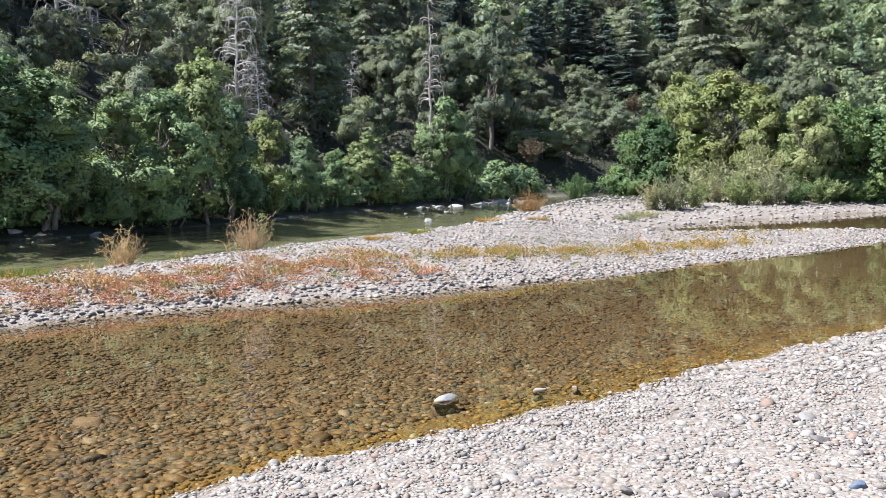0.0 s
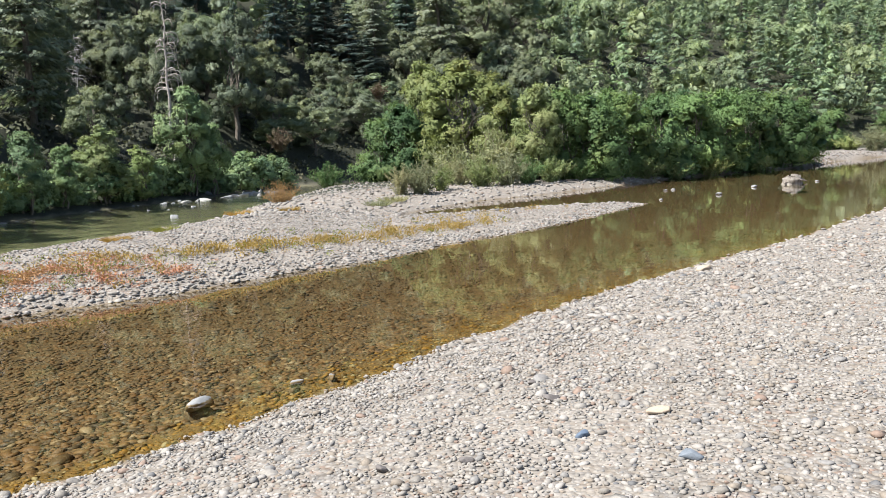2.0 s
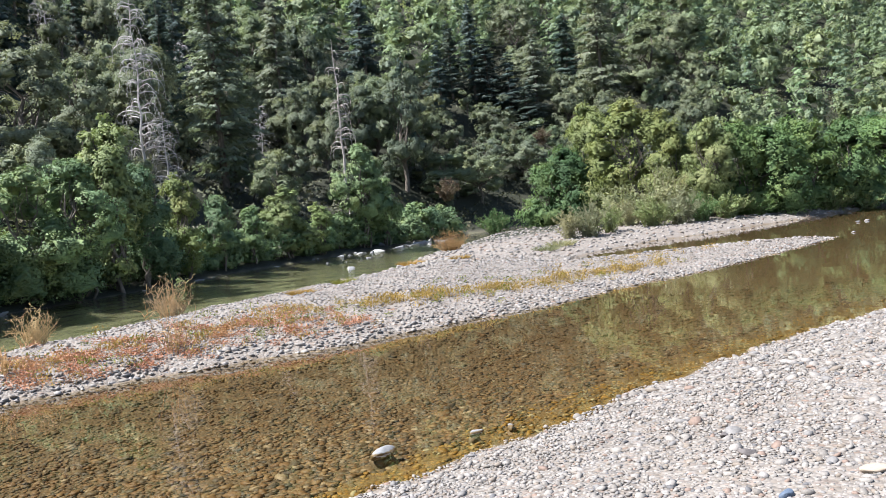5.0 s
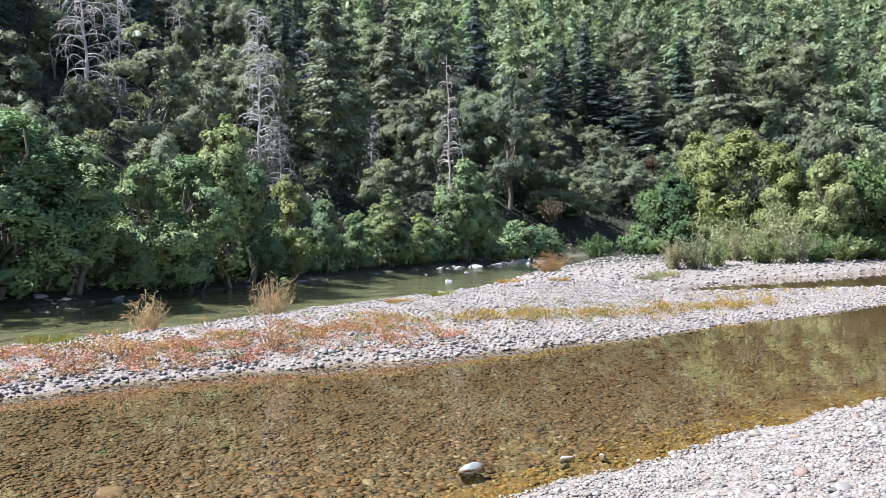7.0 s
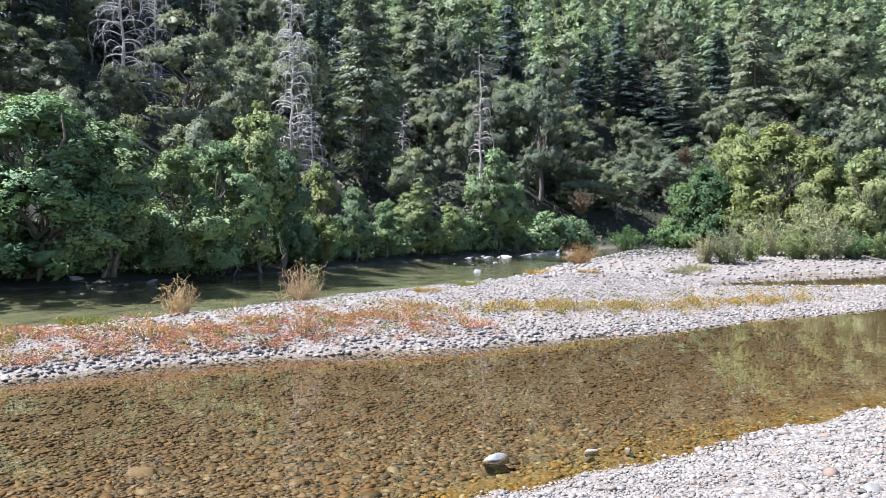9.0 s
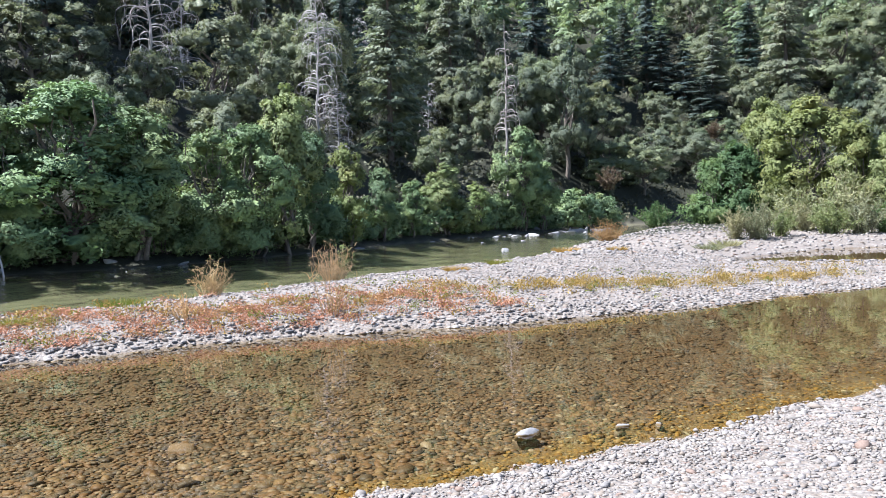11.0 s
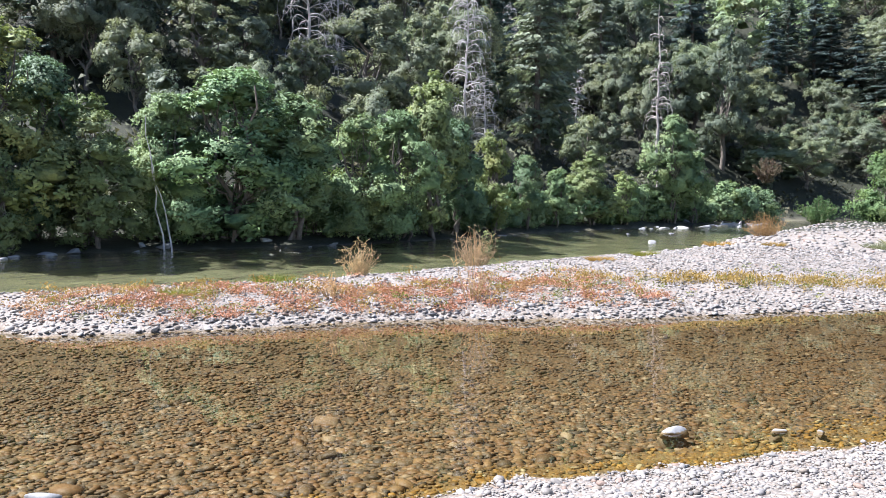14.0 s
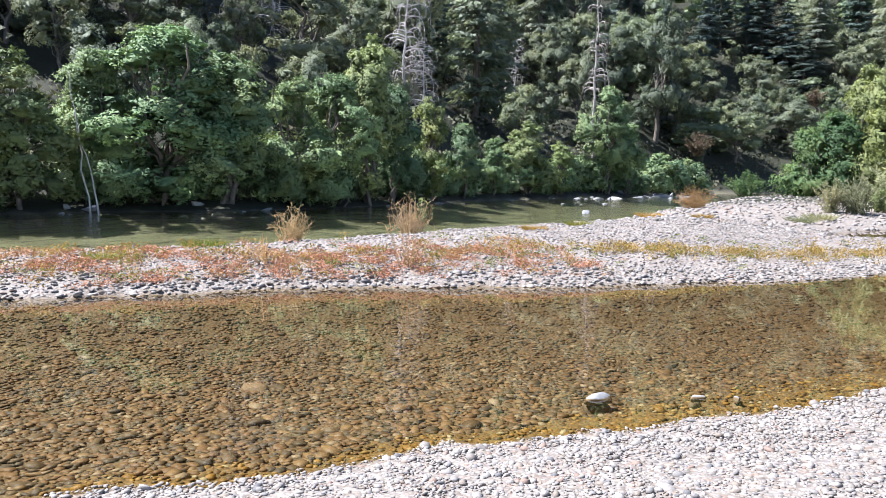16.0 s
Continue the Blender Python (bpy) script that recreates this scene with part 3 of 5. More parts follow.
def alder(seed, leaf, tall=7.0, wide=2.1, leaves=21000, size=0.112, low=0.08, count=30, slim=0.68, tufts=34, spray=0.0):
    """A broadleaf riverside tree of several stems, leafy almost to the ground."""
    rng = np.random.default_rng(seed)
    tree = thing("alder_tree", "", "tree")
    z = rng.uniform(low, 0.97, count) ** 0.9
    rad = wide * np.clip(np.sin(np.pi * np.clip(z * 0.86 + 0.12, 0, 1)) ** 0.75, 0.18, 1) * rng.uniform(0.35, 0.82, count)
    a = rng.uniform(0, 6.28, count)
    lump = 1 + 0.28 * np.sin(a * 2 + seed) + 0.2 * np.sin(a * 3 + z * 7 + seed)
    c = np.stack([rad * lump * np.cos(a), rad * lump * np.sin(a), z * tall], 1)
    r = np.stack([rng.uniform(0.62, 1.15, count) * (1.12 - 0.5 * z)] * 3, 1) * (wide / 2.1) * (30 / count) ** 0.3 * np.array([1.1, 1.1, 0.92])
    pieces = []
    for i in range(4):
        foot = np.array([*rng.normal(0, 0.25, 2), -0.3])
        tip = np.array([*rng.normal(0, wide * 0.3, 2), tall * rng.uniform(0.72, 0.95)])
        stem = bend(rng, foot, tip, 9, 0.05)
        pieces.append(tube(stem, np.linspace(0.10, 0.02, 9) * tall / 7, 7))
        for j in rng.choice(count, 7, replace=False):
            k = min(8, max(1, int(9 * c[j, 2] / tall * 0.75)))
            pieces.append(tube(bend(rng, stem[k], c[j], 5, 0.1), np.linspace(0.035, 0.010, 5) * tall / 7, 5))
    part("trunk", mesh_from("trunk", *joined(pieces), M_BARK, True), tree)
    part("crown", leaves_from("crown", joined([crown(rng, c, r, leaves, size, slim, tufts, 0.5, 0.3, 0.34, spray), masses(rng, c, r, 0.6)]), leaf), tree)
    return tree


def oak_shape(seed, tall=9.0, wide=2.6, leaves=11000, size=0.15, count=20, bare=0.22, limbs=14, inner=0.6, deep=0.85, tufts=30, loose=0.45):
    """A round-headed evergreen oak: an open trunk below and tufted masses of small leaves above; trunk and leaves."""
    rng = np.random.default_rng(seed)
    z = rng.uniform(bare, 0.95, count)
    rel = (z - bare) / (1 - bare)
    rad = wide * np.sqrt(np.clip(1 - (rel * 1.75 - 0.8) ** 2 * 0.9, 0.05, 1)) * rng.uniform(0.35, 1.0, count)
    a = rng.uniform(0, 6.28, count)
    c = np.stack([rad * np.cos(a), rad * np.sin(a), z * tall], 1)
    r = np.stack([rng.uniform(0.6, 1.2, count)] * 3, 1) * (wide / 2.6) * (24 / count) ** 0.3 * np.array([1.1, 1.1, deep])
    trunk = bend(rng, (0, 0, -0.5), (rng.normal(0, 0.4), rng.normal(0, 0.4), tall * 0.8), 9, 0.06)
    pieces = [tube(trunk, np.linspace(0.2, 0.04, 9) * tall / 9, 7)]
    for j in rng.choice(count, limbs, replace=False):
        k = min(7, max(2, int(9 * z[j] * 0.7)))
        pieces.append(tube(bend(rng, trunk[k], c[j], 6, 0.14), np.linspace(0.07, 0.015, 6) * tall / 9, 5))
    return joined(pieces), joined([crown(rng, c, r, leaves, size, 0.7, tufts, loose, 0.35, 0.36), masses(rng, c, r, inner)])


def leaves_from(name, shape, material):
    return mesh_from(name, shape[0], shape[1], material, normals=shape[2])


def grown(name, shape, leaf):
    """A tree of a trunk and a crown."""
    tree = thing(name, "", "tree")
    part("trunk", mesh_from("trunk", *shape[0], M_BARK, True), tree)
    part("crown", leaves_from("crown", shape[1], leaf), tree)
    return tree


def fir_shape(seed, tall=14.0, wide=2.7, step=0.46, per=8, dense=34.0, size=0.3, bare=0.08):
    """A conifer: tiers of drooping boughs with hanging sprays round a straight trunk; trunk and needles."""
    rng = np.random.default_rng(seed)
    pieces = [tube(bend(rng, (0, 0, -0.6), (rng.normal(0, 0.2), rng.normal(0, 0.2), tall), 8, 0.008), np.linspace(0.22, 0.015, 8) * tall / 14, 7)]
    P, A, N, S, L = [], [], [], [], []
    zz = tall * bare
    while zz < tall * 0.985:
        f = zz / tall
        full = wide * (1 - f) ** 0.72 * min(1.0, 0.45 + f * 2.2) + 0.18
        for _ in range(per if f < 0.85 else max(3, per - 2)):
            a, length = rng.uniform(0, 6.28), full * rng.uniform(0.5, 1.15)
            z0 = zz + rng.uniform(-1.3, 1.3) * step
            s = np.linspace(0, 1, 6)
            droop = rng.uniform(0.05, 0.36)
            line = np.stack([np.cos(a) * length * s, np.sin(a) * length * s, z0 + length * (0.18 * s - droop * s ** 2)], 1)
            if length > 0.8 and rng.random() < 0.5:
                pieces.append(tube(line, np.linspace(0.035, 0.008, 6), 4))
            m = max(4, int(length * dense))
            q = rng.uniform(0.18, 1.05, m)
            along = np.array([np.cos(a), np.sin(a), -droop * 0.9])
            side = np.array([-np.sin(a), np.cos(a), 0.0])
            sw = rng.normal(0, 1, m) * (0.10 + 0.24 * length * q * (1.1 - q))
            pt = np.stack([np.interp(q, s, line[:, i]) for i in range(3)], 1) + sw[:, None] * side
            pt[:, 2] -= np.abs(rng.normal(0, 0.12, m)) + 0.1 * np.abs(sw)
            P.append(pt)
            A.append(along * rng.uniform(0.3, 1, (m, 1)) + side * np.sign(sw)[:, None] * rng.uniform(0.1, 1.0, (m, 1)) + np.array([0, 0, -0.35]))
            N.append(rng.normal(size=(m, 3)) * 0.5 + np.array([np.cos(a) * 0.5, np.sin(a) * 0.5, 0.8]))
            S.append(0.25 * N[-1] + np.array([np.cos(a) * 0.75, np.sin(a) * 0.75, 0.35]))
            L.append(size * rng.uniform(0.6, 1.3, m))
        zz += step * rng.uniform(0.75, 1.25)
    L = np.concatenate(L)
    return joined(pieces), flecks(np.concatenate(P), np.concatenate(A), np.concatenate(N), L, L * 0.5, np.concatenate(S))


def snag(seed, tall=20.0, wide=1.6, boughs=40, low=0.4, twigs=4, name="dead_tree", material=None):
    """A dead tree: a bare trunk with curved, hanging grey branches."""
    rng = np.random.default_rng(seed)
    tree = thing(name, "", "dead tree")
    trunk = bend(rng, (0, 0, -0.6), (rng.normal(0, 0.3), rng.normal(0, 0.3), tall), 12, 0.012)
    part("trunk", mesh_from("trunk", *tube(trunk, np.linspace(0.21, 0.03, 12) * tall / 20, 7), material or M_DEADWOOD, True), tree)
    pieces = []
    for _ in range(boughs):
        f = rng.uniform(low, 0.97)
        z0, a, length = f * tall, rng.uniform(0, 6.28), wide * rng.uniform(0.35, 1.1) * (1.15 - f * 0.7)
        s = np.linspace(0, 1, 8)
        arch = np.stack([np.cos(a) * length * np.sin(s * 1.7), np.sin(a) * length * np.sin(s * 1.7), z0 + length * (0.75 * s - 1.35 * s ** 2.2)], 1)
        arch[:, :2] += np.array([np.interp(z0, trunk[:, 2], trunk[:, i]) for i in range(2)])
        arch += rng.normal(0, 0.04, arch.shape) * s[:, None]
        pieces.append(tube(arch, np.linspace(0.075, 0.02, 8) * max(0.6, tall / 20), 4))
        for _ in range(twigs):
            k = rng.integers(2, 8)
            e = arch[k] + np.array([*rng.normal(0, 0.35, 2), -abs(rng.normal(0.35, 0.3))]) * length * 0.6
            pieces.append(tube(bend(rng, arch[k], e, 4, 0.12), np.linspace(0.018, 0.007, 4), 3))
    tagged(part("branchwork", mesh_from("branchwork", *joined(pieces), material or M_DEADWOOD, True), tree), kind="stuff")
    return tree


def willow(seed, leaf, tall=3.0, wide=1.3, stems=46, leaves=3600, size=0.19, slim=0.24, lean_out=0.55, name="willow_shrub"):
    """A shrub of many upright wands set with narrow leaves."""
    rng = np.random.default_rng(seed)
    tree = thing(name, "", "shrub")
    pieces, lines = [], []
    for _ in range(stems):
        a, o = rng.uniform(0, 6.28), rng.random() ** 0.6
        h = tall * rng.uniform(0.55, 1.0) * (1 - 0.3 * o)
        s = np.linspace(0, 1, 6)
        base = np.array([*(rng.normal(0, 0.3, 2) * wide * 0.5), -0.1])
        ln = np.stack([base[0] + np.cos(a) * wide * o * s ** 1.4, base[1] + np.sin(a) * wide * o * s ** 1.4, base[2] + h * s - lean_out * 0.2 * o * h * s ** 2], 1)
        ln[1:] += rng.normal(0, 0.03 * tall, (5, 3)) * s[1:, None]
        lines.append(ln)
        pieces.append(tube(ln, np.linspace(0.016, 0.004, 6), 4))
    tagged(part("wand_work", mesh_from("wand_work", *joined(pieces), M_WAND, True), tree), kind="stuff")
    lines = np.array(lines)
    pick = rng.integers(0, stems, leaves)
    q = rng.random(leaves) ** 0.75 * 0.96 + 0.05
    k = np.minimum((q * 5).astype(int), 4)
    fr = (q * 5 - k)[:, None]
    a, b = lines[pick, k], lines[pick, k + 1]
    p = a + (b - a) * fr + rng.normal(0, 0.075, (leaves, 3)) * tall / 3
    along = unit(b - a) * 0.7 + rng.normal(0, 0.55, (leaves, 3))
    nrm = rng.normal(0, 0.8, (leaves, 3)) + np.array([0, 0, 0.5]) + unit(p * np.array([1, 1, 0.1])) * 0.6
    ln = size * rng.uniform(0.6, 1.3, leaves)
    part("foliage", mesh_from("foliage", *blades(p, along, nrm, ln, ln * slim), leaf), tree)
    return tree


class Kind:
    """A few built specimens of one kind of plant; put() sets the next, turned and scaled."""

    def __init__(self, specimens, label, group):
        self.specimens, self.used = specimens, [False] * len(specimens)
        for s in specimens:
            tagged(s, label, group=group)

    def put(self, i, x, y, scale, turn, stretch=1.0, z=None, label=""):
        i %= len(self.specimens)
        m = pose(x, y, height(x, y) - 0.05 if z is None else z, 0, 0, turn) @ Matrix.Diagonal((scale, scale, scale * stretch, 1))
        ob = self.specimens[i]
        if self.used[i]:
            ob = copy_thing(ob, m)
            ob.matrix_basis = m
        else:
            ob.matrix_basis = m
            self.used[i] = True
        return tagged(ob, label)


BANK, SLOPE, FLAT, FARHILL = "trees along the river bank", "trees on the dark hillside", "willows on the gravel flat", "trees on the far hill"
ALDERS = Kind([alder(100 + i, M_ALDER) for i in range(4)], "dense green alder tree on the river bank", BANK)
LOW_ALDERS = Kind([alder(110 + i, M_ALDER, tall=3.0, wide=1.5, leaves=3400, size=0.165, low=0.02, count=24) for i in range(3)], "low leafy alder growth overhanging the river", BANK)
ALDERS_Y = Kind([alder(120, M_YELLOW, wide=1.7, spray=0.8), alder(121, M_YELLOW, wide=1.4, count=36, leaves=14000, spray=0.9)], "yellow-green alder tree on the river bank", BANK)
OAKS = Kind([grown("oak_tree", oak_shape(200 + i), M_OAK) for i in range(3)] + [grown("oak_tree", oak_shape(204, 13, 2.7, 16000, 0.155, 32, 0.12), M_OAK)],
            "grey-green live oak with tufted crown on the hillside", SLOPE)
FIRS = Kind([grown("fir_tree", fir_shape(300 + i), M_FIR) for i in range(3)], "dark green fir with drooping boughs on the hillside", SLOPE)
PALEFIRS = Kind([grown("fir_tree", fir_shape(310 + i, 14.0, 2.9, 0.5, 9, 36.0, 0.28), M_LITFIR) for i in range(2)], "tall grey-green fir standing out on the hillside", SLOPE)
SNAGS = Kind([snag(400, 13, 2.7, 70, 0.12, 7, material=M_TWIG), snag(401, 11, 2.4, 60, 0.10, 7, material=M_TWIG)], "dead grey conifer with drooping bare branches", SLOPE)
FAR_FIR_SHAPES = [fir_shape(320 + i, step=0.62, per=7, dense=20.0, size=0.38) for i in range(3)]
FAR_OAK_SHAPES = [oak_shape(220 + i, leaves=4600, size=0.215, count=20, limbs=3, inner=0.6, deep=0.9, tufts=20, loose=0.3) for i in range(3)]
WOOD_FIR_SHAPES = [fir_shape(330 + i, step=0.95, per=6, dense=9.5, size=0.56) for i in range(3)]
WOOD_OAK_SHAPES = [oak_shape(230 + i, leaves=1700, size=0.29, count=12, limbs=2, inner=0.5, deep=0.95, tufts=12, loose=0.22) for i in range(4)]
FARFIRS = Kind([grown("fir_tree", q, M_HAZYFIR) for q in FAR_FIR_SHAPES], "green fir on the far sunlit hill", FARHILL)
FAROAKS = Kind([grown("oak_tree", q, M_HAZYOAK) for q in FAR_OAK_SHAPES], "grey-green oak on the far sunlit hill", FARHILL)
MIDFIRS = Kind([grown("fir_tree", q, M_FIR) for q in FAR_FIR_SHAPES], "dark green fir with drooping boughs on the hillside", SLOPE)
MIDOAKS = Kind([grown("oak_tree", q, M_OAK) for q in FAR_OAK_SHAPES], "grey-green live oak with tufted crown on the hillside", SLOPE)
THICKET = Kind([alder(140 + i, M_WILLOW, tall=5.0, wide=2.3, leaves=11000, size=0.17, low=0.02, count=40, slim=0.5) for i in range(3)], "dense green riverside thicket on the gravel flat", FLAT)
GOLDS = Kind([alder(150, M_GOLD, tall=7.0, wide=2.3, leaves=14000, size=0.16, low=0.04, count=40, slim=0.55)], "tall olive-yellow willow tree on the gravel flat", FLAT)
SAGES = Kind([willow(160, M_SAGE), willow(161, M_SAGE, tall=2.6)], "grey-green sandbar willow shrub on the gravel", FLAT)
OLIVES = Kind([willow(168, M_GOLD, tall=2.4, wide=1.2, leaves=4600), willow(169, M_GOLD, tall=2.2, wide=1.1, leaves=4600)], "olive-yellow sandbar willow shrub on the gravel", FLAT)
GREENS = Kind([willow(165, M_WILLOW, tall=2.4, wide=1.2), willow(166, M_YELLOW, tall=2.2, wide=1.2)], "bright green willow shrub on the gravel flat", FLAT)

# the river-bank trees: bearing, distance, height of the top, which kind
for n, (az, dist, top, kind, wide) in enumerate([
        (-44.6, 34.0, 8.6, ALDERS_Y, 1.3), (-41.5, 35.0, 7.2, ALDERS, 1.0), (-39.0, 33.6, 5.9, ALDERS_Y, 1.3), (-44.4, 32.0, 3.4, ALDERS_Y, 1.2),
        (-34.0, 35.4, 6.0, ALDERS, 1.05), (-29.6, 35.4, 7.2, ALDERS, 1.6), (-26.2, 36.4, 6.5, ALDERS, 1.35), (-21.3, 38.4, 5.9, ALDERS, 1.2), (-18.6, 39.6, 6.0, ALDERS, 1.1),
        (-16.6, 41.6, 9.0, ALDERS_Y, 0.9), (-14.6, 43.8, 6.2, ALDERS, 1.0), (-12.0, 47.6, 6.4, ALDERS_Y, 1.0), (-9.8, 51.4, 4.6, ALDERS, 1.1), (-7.6, 55.0, 4.0, ALDERS, 1.1),
        (-5.3, 59.2, 5.5, ALDERS_Y, 1.35), (-2.9, 62.6, 4.5, ALDERS_Y, 1.35), (0.1, 70.0, 8.6, ALDERS, 1.0), (1.6, 73.5, 6.0, ALDERS, 1.0)]):
    x, y = polar(az, dist)
    g = height(x, y)
    s = (top - g) / 7.0
    kind.put(n, x, y, s * wide, n * 77.0, 1 / wide)
# low leafy skirt along the water's edge
rng = np.random.default_rng(5)
line = np.array(FAR_BANK[2:10], float)
for (ax, ay), (bx, by) in zip(line[:-1], line[1:]):
    n = int(np.hypot(bx - ax, by - ay) / 1.7)
    for i in range(n):
        s = (i + rng.random()) / n
        x, y = ax + (bx - ax) * s - 1.6, ay + (by - ay) * s + 1.0
        if math.degrees(math.atan2(x, y)) < -36.5 and rng.random() < 0.7:
            continue
        LOW_ALDERS.put(int(rng.integers(3)), x, y, rng.uniform(0.6, 1.05), rng.uniform(0, 360), 0.9)

# low growth and young oaks where the bank runs back behind the bar
for i, (x, y, s) in enumerate([(2.9, 77.0, 0.9), (4.4, 79.5, 1.0), (5.6, 82.0, 1.1), (7.0, 84.5, 1.2), (8.4, 87.0, 1.2), (9.6, 88.5, 1.1), (6.0, 87.5, 1.3), (3.6, 82.5, 1.2)]):
    LOW_ALDERS.put(i, x, y, s, 50.0 * i, 0.85)
for i, (az, dist, s) in enumerate([(-40.6, 50.5, 0.75), (-39.2, 49.0, 0.7), (-38.2, 51.0, 0.85), (-41.8, 52.5, 0.9), (-36.4, 50.0, 0.8)]):
    OAKS.put(i, *polar(az, dist), s, 70.0 * i)

# the gravel flat behind the pool
for n, (az, dist, top, kind, wide) in enumerate([
        (9.4, 63, 3.2, GREENS, 1.0), (13.0, 61, 5.0, THICKET, 1.0), (14.8, 60, 6.0, THICKET, 1.0), (16.4, 60, 9.2, GOLDS, 0.85), (19.2, 52, 8.1, GOLDS, 1.15), (21.8, 51, 6.2, GOLDS, 1.0),
        (24.2, 48.5, 6.1, GOLDS, 1.0), (26.0, 50, 5.5, THICKET, 0.95), (28.0, 50.5, 5.2, THICKET, 1.05), (30.2, 53, 5.2, THICKET, 1.05), (32.4, 55.6, 5.2, THICKET, 1.05), (34.4, 58.5, 5.3, THICKET, 1.05),
        (36.3, 61.5, 5.5, THICKET, 1.05), (38.1, 64.5, 5.5, THICKET, 1.0), (39.8, 67.5, 5.5, THICKET, 1.0), (41.3, 70.5, 5.0, THICKET, 0.9), (29.2, 58, 5.9, THICKET, 1.0), (33.4, 62, 5.8, THICKET, 1.0), (37.2, 69, 6.0, THICKET, 1.0),
        (44.0, 104, 3.2, GREENS, 1.6), (45.4, 100, 3.4, SAGES, 1.7), (46.6, 112, 5.6, THICKET, 1.2), (48.2, 108, 6.0, THICKET, 1.2), (43.0, 116, 5.6, THICKET, 1.2),
        (14.5, 39.0, 1.9, SAGES, 1.1), (15.9, 39.4, 2.6, SAGES, 1.0), (17.2, 41.5, 2.3, OLIVES, 0.9), (18.8, 45.4, 2.4, SAGES, 0.9), (20.2, 43.6, 2.6, OLIVES, 1.1), (22.0, 44.5, 2.8, SAGES, 1.1), (23.4, 45.5, 2.6, GREENS, 1.2),
        (25.0, 47, 2.8, GREENS, 1.2), (21.2, 48, 3.8, SAGES, 1.2), (18.6, 47, 3.6, SAGES, 1.2), (27.0, 48.6, 2.2, GREENS, 1.2), (29.2, 50.6, 1.9, GREENS, 1.3), (31.4, 52.8, 2.0, OLIVES, 1.2), (33.4, 55.0, 1.9, GREENS, 1.3), (35.6, 58.6, 2.0, OLIVES, 1.2), (38.6, 63.0, 2.0, GREENS, 1.3)]):
    x, y = polar(az, dist)
    tall = {id(ALDERS): 7.0, id(THICKET): 5.0, id(GOLDS): 7.0}.get(id(kind), 2.5)
    s = (top - height(x, y)) / tall
    kind.put(n, x, y, s * wide, n * 61.0, 1 / wide)

# the trees of the slope that stand out: bearing, the heights of foot and top as angles, half the width as an angle, which kind
def foot(az, el):
    """How far off the slope rises to the angle el."""
    dd = np.arange(34.0, 260.0, 0.5)
    q = terrain(dd * math.sin(radians(az)), dd * math.cos(radians(az)))
    up = np.degrees(np.arctan2(q["z"] - 1.93, dd))
    hit = np.nonzero(q["beyond"] & (q["far"] > 3.0) & (up > el))[0]
    return float(dd[hit[0]]) if len(hit) else 120.0


